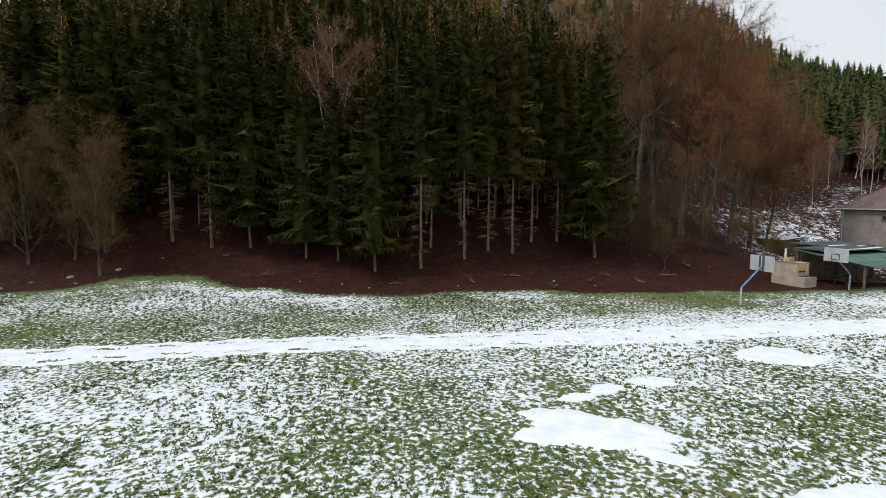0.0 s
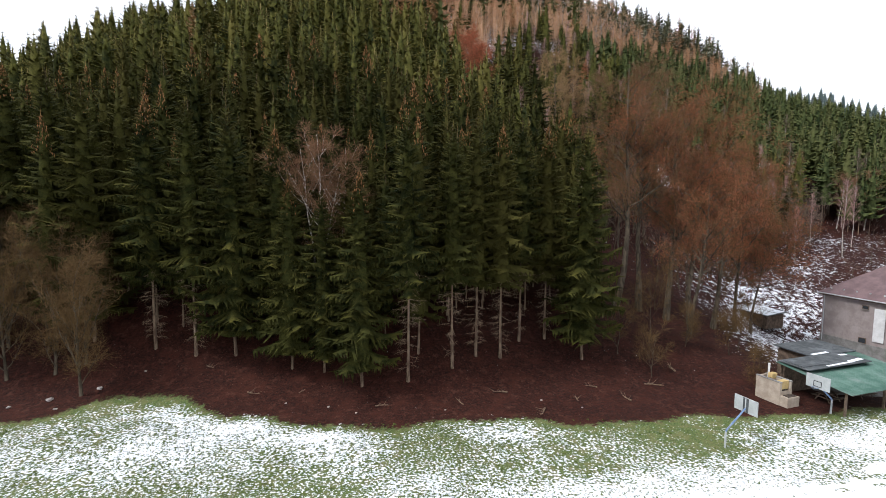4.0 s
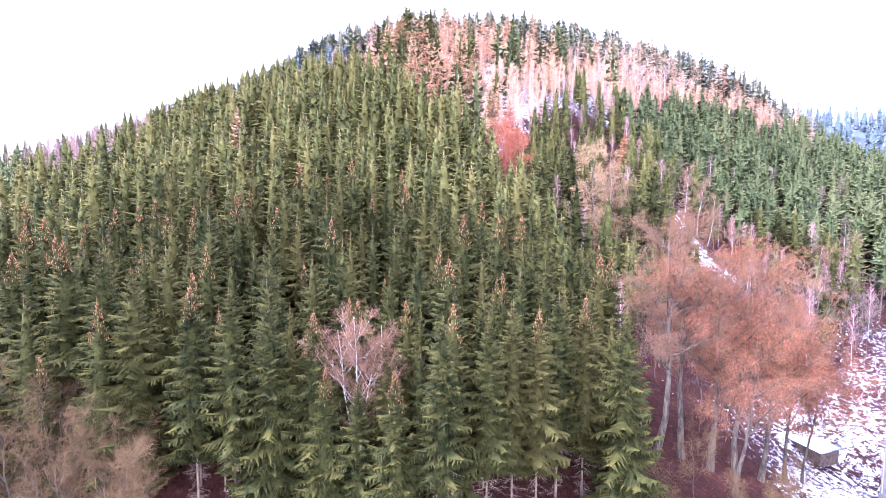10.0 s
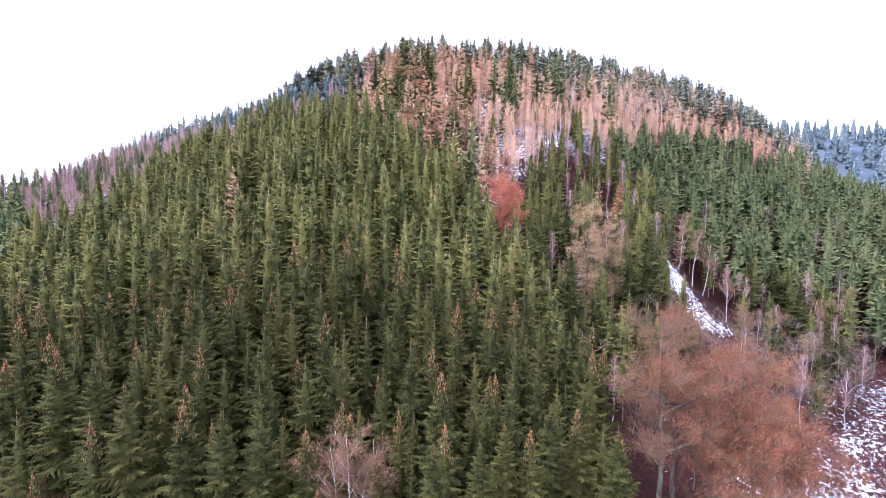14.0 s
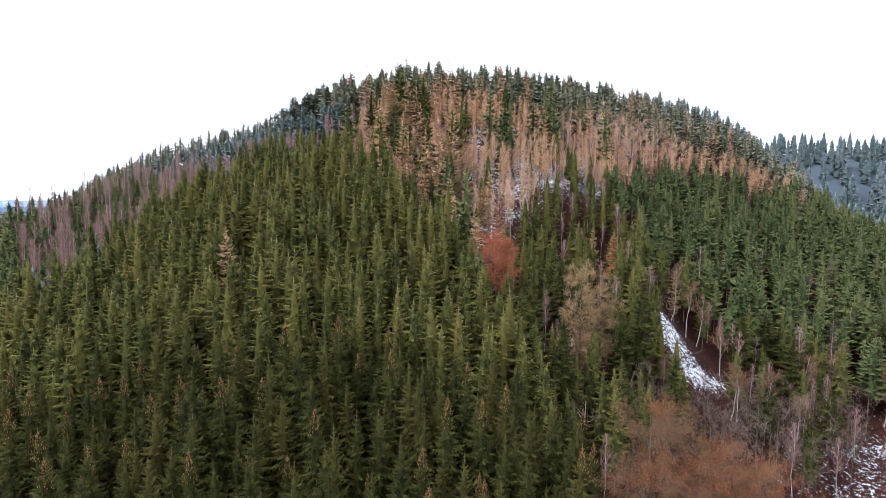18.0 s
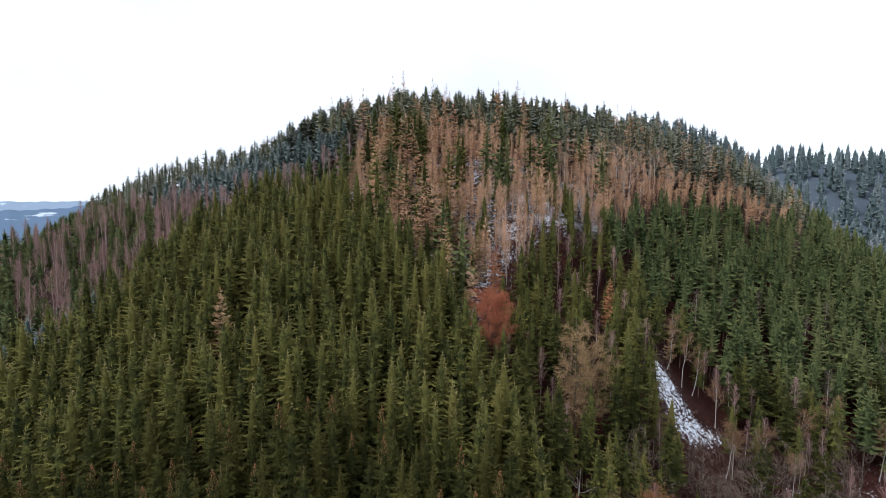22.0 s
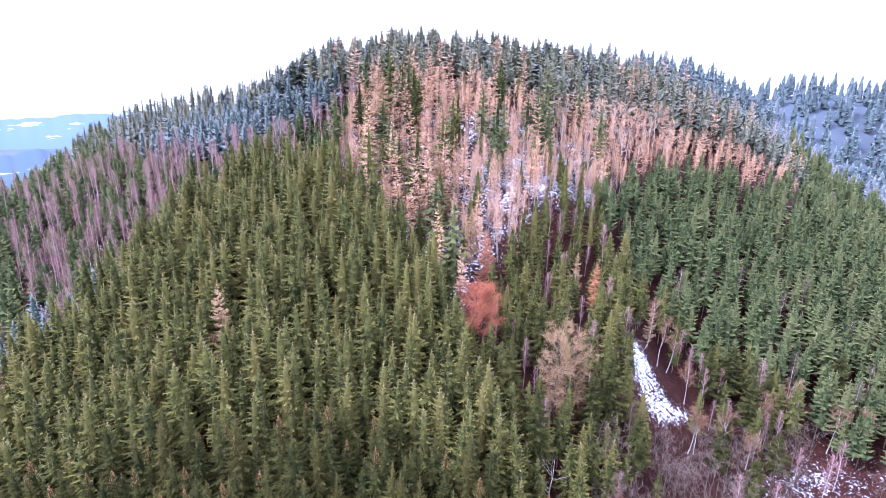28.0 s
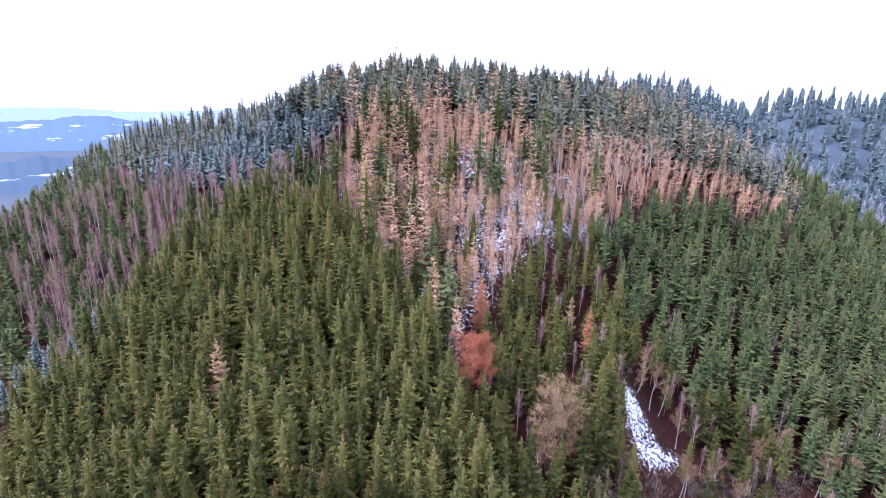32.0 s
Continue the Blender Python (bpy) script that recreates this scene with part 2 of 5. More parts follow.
M_YELLOW = plain_material("yellow_clay", (0.42, 0.30, 0.12), (0.58, 0.43, 0.2), 2.0, 0.85, 0.2)
M_SOOT = plain_material("soot_and_firewood", (0.02, 0.017, 0.015), (0.10, 0.075, 0.055), 5.0, 0.95, 0.6)
M_ROOF = plain_material("dark_roof_sheet", (0.11, 0.07, 0.07), (0.17, 0.11, 0.11), 0.8, 0.6, 0.2)
M_GREENROOF = plain_material("green_roof_sheet", (0.055, 0.12, 0.09), (0.11, 0.19, 0.15), 0.9, 0.55, 0.2, stain=(0.22, 0.25, 0.235))
M_FELT = plain_material("grey_roofing_felt", (0.05, 0.055, 0.057), (0.10, 0.11, 0.112), 1.2, 0.9, 0.3, stain=(0.15, 0.16, 0.17))
M_TIMBER = plain_material("weathered_timber", (0.07, 0.05, 0.035), (0.17, 0.12, 0.085), 2.5, 0.9, 0.3)
M_BOARD = plain_material("white_board", (0.36, 0.38, 0.375), (0.48, 0.50, 0.49), 1.5, 0.5, 0.05)
M_PANEL = plain_material("white_panel", (0.58, 0.58, 0.56), (0.72, 0.72, 0.70), 1.5, 0.6, 0.05)
M_BLACK = plain_material("black_paint", (0.02, 0.02, 0.02), (0.04, 0.04, 0.04), 2.0, 0.6, 0.05)
M_BLUE = plain_material("blue_painted_steel", (0.10, 0.17, 0.30), (0.20, 0.28, 0.42), 4.0, 0.45, 0.1, stain=(0.30, 0.26, 0.24))
M_STEEL = plain_material("grey_painted_steel", (0.35, 0.36, 0.36), (0.52, 0.53, 0.53), 4.0, 0.45, 0.1)
M_CONCRETE = plain_material("concrete", (0.16, 0.155, 0.14), (0.26, 0.25, 0.235), 1.4, 0.9, 0.3)
M_STONE = plain_material("pale_stone", (0.22, 0.19, 0.17), (0.40, 0.36, 0.33), 4.0, 0.9, 0.4)
M_DEBRIS = plain_material("fallen_branch_bark", (0.08, 0.05, 0.035), (0.24, 0.17, 0.11), 5.0, 0.9, 0.4)


def glass_material():
    g = Graph("window_glass", 0.06, 0.5)
    return g.done((0.03, 0.035, 0.04))


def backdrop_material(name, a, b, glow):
    """Far hills with the haze painted into their colour: a plain glowing distance."""
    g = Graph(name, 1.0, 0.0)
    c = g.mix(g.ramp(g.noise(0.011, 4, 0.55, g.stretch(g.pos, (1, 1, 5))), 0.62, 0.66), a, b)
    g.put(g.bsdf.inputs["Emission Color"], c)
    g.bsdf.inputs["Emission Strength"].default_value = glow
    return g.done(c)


M_GLASS = glass_material()

# ---- mesh helpers ----


def np_mesh(name, verts, tris, material, attrs=None, smooth=False):
    """A mesh of triangles out of arrays."""
    me = bpy.data.meshes.new(name)
    v, f = np.asarray(verts, dtype=np.float32), np.asarray(tris, dtype=np.int32)
    me.vertices.add(len(v))
    me.vertices.foreach_set("co", v.ravel())
    me.loops.add(len(f) * 3)
    me.loops.foreach_set("vertex_index", f.ravel())
    me.polygons.add(len(f))
    me.polygons.foreach_set("loop_start", np.arange(0, len(f) * 3, 3, dtype=np.int32))
    for key, values in (attrs or {}).items():
        me.attributes.new(key, "FLOAT", "POINT").data.foreach_set("value", np.asarray(values, dtype=np.float32))
    me.update(calc_edges=True)
    if smooth:
        me.polygons.foreach_set("use_smooth", np.ones(len(f), dtype=bool))
    me.materials.append(material)
    return me


def part(name, data, material, parent, label="", at=None):
    """Links a bmesh or a mesh as one part under a thing or a part."""
    if isinstance(data, bmesh.types.BMesh):
        me = bpy.data.meshes.new(name)
        data.to_mesh(me)
        data.free()
        me.materials.append(material)
        data = me
    ob = new(name, data)
    ob.parent = parent
    if at is not None:
        ob.matrix_basis = at
    if label:
        ob["label"] = label
    return ob


def thing(name, where, label, category, group="", kind=""):
    ob = new(name)
    ob.empty_display_size = 0.3
    ob.matrix_basis = where
    return tagged(ob, label, category, group, kind)


def box(sx, sy, sz, at=(0, 0, 0), bevel=0.0, into=None):
    """A box on its base, centred in x and y."""
    bm = into or bmesh.new()
    made = bmesh.ops.create_cube(bm, size=1.0)["verts"]
    for v in made:
        v.co = Vector((v.co.x * sx + at[0], v.co.y * sy + at[1], (v.co.z + 0.5) * sz + at[2]))
    if bevel:
        edges = {e for v in made for e in v.link_edges}
        bmesh.ops.bevel(bm, geom=list(edges), offset=bevel, segments=2, affect="EDGES", profile=0.6)
    return bm


def tube(points, radii, sides=8, into=None):
    """A bent tapered tube through points, closed at both ends."""
    bm = into or bmesh.new()
    rings = []
    for i, p in enumerate(points):
        a, b = Vector(points[max(i - 1, 0)]), Vector(points[min(i + 1, len(points) - 1)])
        q = (b - a).to_track_quat("Z", "Y")
        rings.append([bm.verts.new(Vector(p) + q @ Vector((math.cos(2 * math.pi * k / sides) * radii[i], math.sin(2 * math.pi * k / sides) * radii[i], 0))) for k in range(sides)])
    for r, s in zip(rings, rings[1:]):
        for k in range(sides):
            bm.faces.new((r[k], r[(k + 1) % sides], s[(k + 1) % sides], s[k]))
    bm.faces.new(rings[0][::-1])
    bm.faces.new(rings[-1])
    return bm


def joined(pieces):
    """Several (verts, tris, ...) arrays as one."""
    n, vs, fs = 0, [], []
    for v, f in pieces:
        vs.append(v)
        fs.append(f + n)
        n += len(v)
    return np.concatenate(vs), np.concatenate(fs)


# ---- the lie of the land ----
HILL = np.array([
    [-1, 0, 4, 4, 3, 5, 2, -1, 2],
    [0, -1, -6, -12, -10, -3, -1, -1, -3],
    [2, 2, 3, 12, 10, -5, -4, 6, -3],
    [-2, 2, 2, 13, 11, 3, 0, 11, 5],
    [2, 9, 2, 5, 6, 8, 0, 5, 6],
    [8, 12, 11, 18, 19, 20, 12, 2, -2],
    [2, 2, 11, 24, 18, 16, 21, 6, -7],
    [5, 4, 8, 15, 10, 9, 15, 10, 7],
    [27, 26, 17, 16, 17, 17, 14, 19, 27],
])
HX, HY = np.arange(-200, 201, 50), np.arange(0, 321, 40)


def land(x, y):
    """Height of the ground: a flat meadow, the wooded hill with its side valley, a far ridge and rolling country beyond."""
    x, y = np.broadcast_arrays(np.asarray(x, dtype=float), np.asarray(y, dtype=float))
    z = np.zeros(x.shape)
    for j, cy in enumerate(HY):
        gy = np.exp(-((y - cy) ** 2) / (2 * 46.0**2))
        for i, cx in enumerate(HX):
            z += HILL[j, i] * np.exp(-((x - cx) ** 2) / (2 * 46.0**2)) * gy
    s = np.clip((y - 36 - 6 * np.clip((x - 20) / 40, 0, 1)) / 16, 0, 1)
    z = z * s * s * (3 - 2 * s) + 0.12 * np.sin(x * 0.21) * np.cos(y * 0.17)
    z += 0.6 * s * np.sin(x * 0.19 + 1.3 * np.sin(y * 0.11)) * np.sin(y * 0.23)
    z += 8 * np.exp(-(((x - 128) / 30) ** 2) - (((y - 212) / 32) ** 2)) + 17 * np.exp(-(((x - 128) / 60) ** 2) - (((y - 295) / 40) ** 2))
    z += 9 * np.exp(-(((x + 150) / 45) ** 2) - (((y - 185) / 45) ** 2))
    z += 22 * np.exp(-(((x + 165) / 75) ** 2) - (((y - 262) / 36) ** 2)) - 3.2 * np.exp(-(((x - 49) / 15) ** 2) - (((y - 66) / 11) ** 2))
    z += 9 * np.exp(-(((x - 30) / 17) ** 2) - (((y - 144) / 13) ** 2)) + 8.5 * np.exp(-(((x - 42) / 11) ** 2) - (((y - 110) / 13) ** 2))
    # a ridge across the side valley
    z += 112 * np.exp(-(((x - 320) / 210) ** 2) - (((y - 470) / 110) ** 2))
    d = np.hypot(x, y)
    return z - 14 * np.clip((d - 400) / 500, 0, 1)


def inside(poly, x, y):
    r = np.zeros(np.shape(x), dtype=bool)
    for (x1, y1), (x2, y2) in zip(poly, poly[1:] + poly[:1]):
        cut = (y1 > y) != (y2 > y)
        r ^= cut & (x < (x2 - x1) * (y - y1) / ((y2 - y1) or 1e-9) + x1)
    return r


def soft_inside(poly, x, y, edge):
    """0 to 1: how far inside an outline, blurred over edge metres."""
    total = np.zeros(np.shape(x))
    for dx, dy in ((0, 0), (edge, 0), (-edge, 0), (0, edge), (0, -edge), (edge * 0.7, edge * 0.7), (-edge * 0.7, edge * 0.7), (edge * 0.7, -edge * 0.7), (-edge * 0.7, -edge * 0.7)):
        total += inside(poly, x + dx, y + dy)
    return total / 9


LARCH_WOOD = [(-21, 128), (-38, 165), (-32, 194), (8, 192), (52, 184), (58, 166), (40, 150), (24, 140), (12, 122), (6, 104), (-4, 112)]
PINK_WOOD = [(-165, 172), (-104, 116), (-86, 96), (-78, 110), (-74, 138), (-60, 152), (-37, 148), (-38, 165), (-34, 192), (-50, 184), (-70, 176), (-98, 188), (-130, 205)]
FROST_WOOD = [(-135, 205), (-98, 188), (-70, 176), (-50, 184), (-42, 200), (-60, 222), (-120, 222)]
FROST_EDGE = [(-104, 108), (-88, 92), (-74, 108), (-70, 138), (-76, 134), (-84, 116)]
MAIN_WOOD = [(-130, 46), (-60, 43), (-8, 43), (17, 47), (20, 60), (17, 72), (12, 82), (5, 92), (2, 103), (-8, 116), (-22, 131), (-38, 148), (-59, 152), (-73, 139), (-80, 108), (-90, 92), (-130, 80)]
RIGHT_WOOD = [(40, 146), (60, 166), (78, 180), (112, 187), (150, 200), (165, 160), (165, 84), (150, 79), (110, 82), (88, 102), (68, 112), (56, 124)]
RIGHT_BACK = [(150, 205), (160, 255), (200, 320), (290, 310), (290, 110), (165, 90), (165, 160)]
CREST_WOOD = [(58, 194), (90, 199), (124, 203), (146, 212), (140, 236), (100, 232), (56, 214)]
RIDGE_WOOD = [(-70, 215), (-34, 190), (8, 187), (58, 186), (60, 220), (110, 236), (120, 250), (60, 262), (-66, 258)]
LEFT_WOOD = [(-260, 60), (-130, 52), (-96, 96), (-106, 118), (-165, 176), (-140, 210), (-190, 270), (-260, 250)]
GULLY_WOOD = [(6, 104), (14, 122), (26, 138), (40, 146), (52, 124), (66, 116), (86, 112), (78, 104), (66, 98), (56, 100), (44, 94), (34, 82), (20, 72), (14, 84), (6, 94)]
BANK_WOOD = [(26, 70), (34, 68), (46, 76), (58, 84), (72, 92), (84, 104), (66, 106), (54, 98), (54, 112), (40, 112), (36, 90), (22, 86)]
TRACK = [(45.3, 117), (47.4, 112.5), (49.5, 108.5), (51.5, 105), (58, 108), (60, 108), (58, 105.5), (51, 102.5), (46.5, 99.5), (43.6, 103), (42.2, 107.5), (43.6, 113)]
CLEAR = [(41, 92), (50, 90), (56, 104), (61, 109), (46, 119), (41.5, 112)]
VALLEY = [(40, 54), (60, 50), (110, 66), (120, 92), (92, 106), (78, 106), (64, 92), (46, 74)]


def spread(lo, hi, fine, grow, fine_lo, fine_hi):
    """Grid lines: fine between two values, wider and wider outside."""
    mid = list(np.arange(fine_lo, fine_hi + 1e-6, fine))
    up, step = [mid[-1]], fine
    while up[-1] < hi:
        step *= grow
        up.append(up[-1] + step)
    down, step = [mid[0]], fine
    while down[-1] > lo:
        step *= grow
        down.append(down[-1] - step)
    return np.array(down[:0:-1] + mid + up[1:])


def build_ground():
    xs, ys = spread(-3500, 3500, 1.25, 1.035, -44, 50), spread(-500, 4200, 1.25, 1.028, 2, 58)
    x, y = np.meshgrid(xs, ys)
    x, y = x.ravel(), y.ravel()
    z = land(x, y)
    d = np.hypot(x, y)
    edge = 37.3 + 4.5 * np.exp(-(((x + 23) / 6) ** 2)) + 0.5 * np.sin(x * 0.37) + 0.35 * np.sin(x * 0.9 + 1.0) + 1.6 * np.clip((x - 15) / 15, 0, 1)
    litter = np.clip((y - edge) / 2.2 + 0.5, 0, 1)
    cover = 0.488 + 0.05 * np.sin(x * 0.13 + 0.5) * np.sin(y * 0.31)
    cover = cover - 0.05 * np.exp(-(((y - 31) / 4) ** 2)) * (np.sin(x * 0.07 + 0.8) * 0.5 + 0.6) 
    cover += 0.05 * np.clip(x / 20, 0, 1) - 0.12 * np.clip((x - 10) / 10, 0, 1) * np.clip((y - 30 - 0.1 * x) / 3, 0, 1)
    cover -= 0.02 * np.clip((y - 27.5 - 0.125 * x) / 1.5, 0, 1)
    forest = -0.15 + 0.265 * soft_inside(LARCH_WOOD, x, y, 5) + 0.32 * soft_inside(TRACK, x, y, 1.5) + 0.19 * soft_inside(VALLEY, x, y, 6)
    forest += 0.12 * np.exp(-(((x - 32) / 12) ** 2) - (((y - 160) / 8) ** 2)) + 0.16 * soft_inside(PINK_WOOD, x, y, 6) + 0.07 * soft_inside(BANK_WOOD, x, y, 6) + 0.17 * soft_inside([(30, 52), (46, 50), (60, 80), (40, 80)], x, y, 5)
    forest += 0.17 * soft_inside([(34, 50), (75, 44), (75, 66), (44, 66)], x, y, 3)
    forest = np.minimum(forest, 0.15) + 0.035 * soft_inside(TRACK, x, y, 1.0)
    forest += -0.02 * soft_inside(LARCH_WOOD, x, y, 4) + 0.05 * np.exp(-(((x - 30) / 12) ** 2) - (((y - 146) / 10) ** 2))
    cover = cover * (1 - litter) + (0.3 + forest) * litter
    cover += 0.03 * np.clip(litter * (1 - litter) * 4, 0, 1)
    cover += 0.035 * np.clip((y - 26 - 0.12 * x) / 3, 0, 1) * np.clip((14 - x) / 8, 0, 1) * (1 - litter)
    cover -= 0.09 * np.exp(-(((x + 24) / 9) ** 2) - (((y - 40.5) / 3) ** 2)) + 0.03 * np.clip((-x - 18) / 8, 0, 1)
    n, m = len(xs), len(ys)
    i = (np.arange(m - 1)[:, None] * n + np.arange(n - 1)[None, :]).ravel()
    f = np.concatenate([np.stack([i, i + 1, i + n + 1], 1), np.stack([i, i + n + 1, i + n], 1)])
    me = np_mesh("ground", np.stack([x, y, z], 1), f, M_GROUND, {"litter": litter, "cover": cover, "hazed_wood": np.clip((d - 340) / 80, 0, 1)}, True)
    tagged(new("ground", me), "snow-dusted meadow rising into leaf-littered forest floor", "ground", kind="structure")


build_ground()

# ---- trees out of arrays ----


def conifer(rng, height, base, radius, slope=0.42, gap=0.42, grow=1.05, per=6, pairs=4, hang=3, core=0.32, droop=0.42, ragged=0.22, spray=0.17, sides=6, loose=0.22):
    """A spruce's crown: whorls that lie closer towards the top, boughs that rise near the leader, spread below and droop at the foot with lifted ends.
    Each bough is a ridged vane with side sprays and hanging twigs. Returns vertices, triangles, and the height up the crown and way out of each vertex."""
    downs, d, step = [], 0.55, gap
    while d < height - base:
        downs.append(d)
        d += step
        step *= grow
    k = per * len(downs)
    d = np.repeat(downs, per) + rng.normal(0, loose * gap, k) * np.minimum(np.repeat(downs, per) * 0.5, 1.6)
    az = np.tile(np.arange(per) * 2 * math.pi / per, len(downs)) + np.repeat(rng.uniform(0, 6.283, len(downs)), per) + rng.normal(0, 0.3, k)
    u = np.clip(1 - d / (height - base), 0, 1)
    reach = radius * (1 - np.exp(-((d * slope / radius) ** 1.15))) * (0.72 + 0.28 * np.minimum(u * 6, 1)) * rng.uniform(1 - ragged * 1.3, 1 + ragged * 0.7, k) + 0.1
    rise = -droop + (droop + 0.8) * np.exp(-d / 4.5) + rng.normal(0, 0.09, k)
    lift = 0.3 * (1 - np.exp(-d / 7)) * rng.uniform(0.3, 1.5, k)
    z0 = height - d
    light = rng.uniform(0.55, 1.0, k)
    out, side, up = np.stack([np.cos(az), np.sin(az), 0 * az], 1), np.stack([-np.sin(az), np.cos(az), 0 * az], 1), np.array([0, 0, 1.0])

    def at(s, w, low):
        z = z0 + reach * (rise * s + lift * s * s * s) - low
        return out * (reach * s)[:, None] + side * w[:, None] + up * z[:, None]

    o, i = np.zeros(k), np.arange(k)
    vs, fs, tip, n = [], [], [], 0

    def add(points, tones, tris):
        nonlocal n
        vs.extend(points)
        tip.extend([light * t for t in tones])
        fs.extend([np.stack([n + i + a * k, n + i + b * k, n + i + c * k], 1) for a, b, c in tris])
        n += k * len(points)

    half = spray * reach * rng.uniform(0.7, 1.3, k) + 0.04
    mid = rng.uniform(0.45, 0.7, k)
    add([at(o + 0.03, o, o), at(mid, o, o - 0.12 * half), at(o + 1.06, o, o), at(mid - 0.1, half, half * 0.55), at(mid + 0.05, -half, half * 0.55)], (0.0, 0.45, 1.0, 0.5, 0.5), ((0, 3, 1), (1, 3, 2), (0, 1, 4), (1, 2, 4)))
    for j in range(pairs):
        for sg in (-1, 1):
            s = np.clip((j + 0.5 + rng.uniform(-0.35, 0.35, k)) / pairs, 0.12, 0.95)
            ln = reach * (0.58 - 0.4 * s) * rng.uniform(0.7, 1.25, k)
            b = 0.055 + 0.035 * ln / (reach + 0.01)
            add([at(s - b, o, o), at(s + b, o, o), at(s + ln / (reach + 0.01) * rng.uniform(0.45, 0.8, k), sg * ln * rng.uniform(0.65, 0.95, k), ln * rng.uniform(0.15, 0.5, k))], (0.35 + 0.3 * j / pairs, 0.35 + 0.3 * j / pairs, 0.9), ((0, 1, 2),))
    # hanging twigs toned lower, as in the shade of their bough
    for j in range(hang):
        s = rng.uniform(0.3, 1.0, k)
        w = rng.uniform(-1, 1, k) * half * 1.2 * (1.3 - s)
        fall = (0.12 + 0.13 * reach) * rng.uniform(0.6, 1.7, k)
        b = 0.022 + 0.02 * fall
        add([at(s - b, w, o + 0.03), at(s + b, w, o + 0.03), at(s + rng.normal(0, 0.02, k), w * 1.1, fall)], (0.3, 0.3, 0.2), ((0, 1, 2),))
    tone = np.tile(u, n // k)
    # leader, and an added inner cone toned dark for the shade inside the crown
    t = np.arange(3) * 2 * math.pi / 3
    extra = [np.stack([np.cos(t) * 0.07, np.sin(t) * 0.07, 0 * t + height - 1.1], 1), np.array([[0, 0, height + 0.45]])]
    q = np.arange(3)
    fs.append(np.stack([n + q, n + (q + 1) % 3, 0 * q + n + 3], 1))
    tones, tips = [np.full(4, 0.97)], [np.full(4, 0.8)]
    n += 4
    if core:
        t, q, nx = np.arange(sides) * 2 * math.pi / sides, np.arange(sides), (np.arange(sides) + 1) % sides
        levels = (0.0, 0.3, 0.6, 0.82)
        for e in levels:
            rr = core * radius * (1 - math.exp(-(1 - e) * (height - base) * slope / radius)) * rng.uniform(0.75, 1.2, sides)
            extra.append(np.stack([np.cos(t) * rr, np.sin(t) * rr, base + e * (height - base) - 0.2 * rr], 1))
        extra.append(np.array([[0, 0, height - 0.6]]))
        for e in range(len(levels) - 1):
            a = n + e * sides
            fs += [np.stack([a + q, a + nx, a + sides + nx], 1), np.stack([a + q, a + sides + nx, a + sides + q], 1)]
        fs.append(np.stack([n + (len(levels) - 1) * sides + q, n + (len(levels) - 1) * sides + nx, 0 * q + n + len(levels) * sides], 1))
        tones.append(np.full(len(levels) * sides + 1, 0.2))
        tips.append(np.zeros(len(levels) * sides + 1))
    return np.concatenate(vs + extra), np.concatenate(fs), (np.concatenate([tone] + tones), np.concatenate(tip + tips))


def stem(points, radii, sides=6):
    """A tapered, bent stem as arrays."""
    p, r = np.asarray(points, dtype=float), np.asarray(radii, dtype=float)
    d = np.gradient(p, axis=0)
    d /= np.linalg.norm(d, axis=1)[:, None] + 1e-9
    ref = np.where(np.abs(d[:, 2:3]) > 0.9, np.array([[1.0, 0, 0]]), np.array([[0, 0, 1.0]]))
    a = np.cross(d, ref)
    a /= np.linalg.norm(a, axis=1)[:, None] + 1e-9
    b = np.cross(d, a)
    t = np.arange(sides) * 2 * math.pi / sides
    v = p[:, None, :] + r[:, None, None] * (np.cos(t)[None, :, None] * a[:, None, :] + np.sin(t)[None, :, None] * b[:, None, :])
    k, nx = np.arange(sides), (np.arange(sides) + 1) % sides
    f = []
    for i in range(len(p) - 1):
        f += [np.stack([i * sides + k, i * sides + nx, (i + 1) * sides + nx], 1), np.stack([i * sides + k, (i + 1) * sides + nx, (i + 1) * sides + k], 1)]
    return v.reshape(-1, 3), np.concatenate(f)


def slivers(rng, p, d, length, width, per=1, wander=0.5):
    """Thin twigs: long narrow triangles from points p, roughly along d."""
    p, d = np.repeat(p, per, 0), np.repeat(d, per, 0)
    k = len(p)
    d = d + rng.normal(0, wander, (k, 3))
    d /= np.linalg.norm(d, axis=1)[:, None] + 1e-9
    ln = length * rng.uniform(0.5, 1.4, k)[:, None]
    s = np.cross(d, rng.normal(0, 1, (k, 3)))
    s *= width / (np.linalg.norm(s, axis=1)[:, None] + 1e-9)
    i = np.arange(k)
    return np.concatenate([p - s, p + s, p + d * ln]), np.stack([i, i + k, i + 2 * k], 1), p + d * ln * 0.6, d


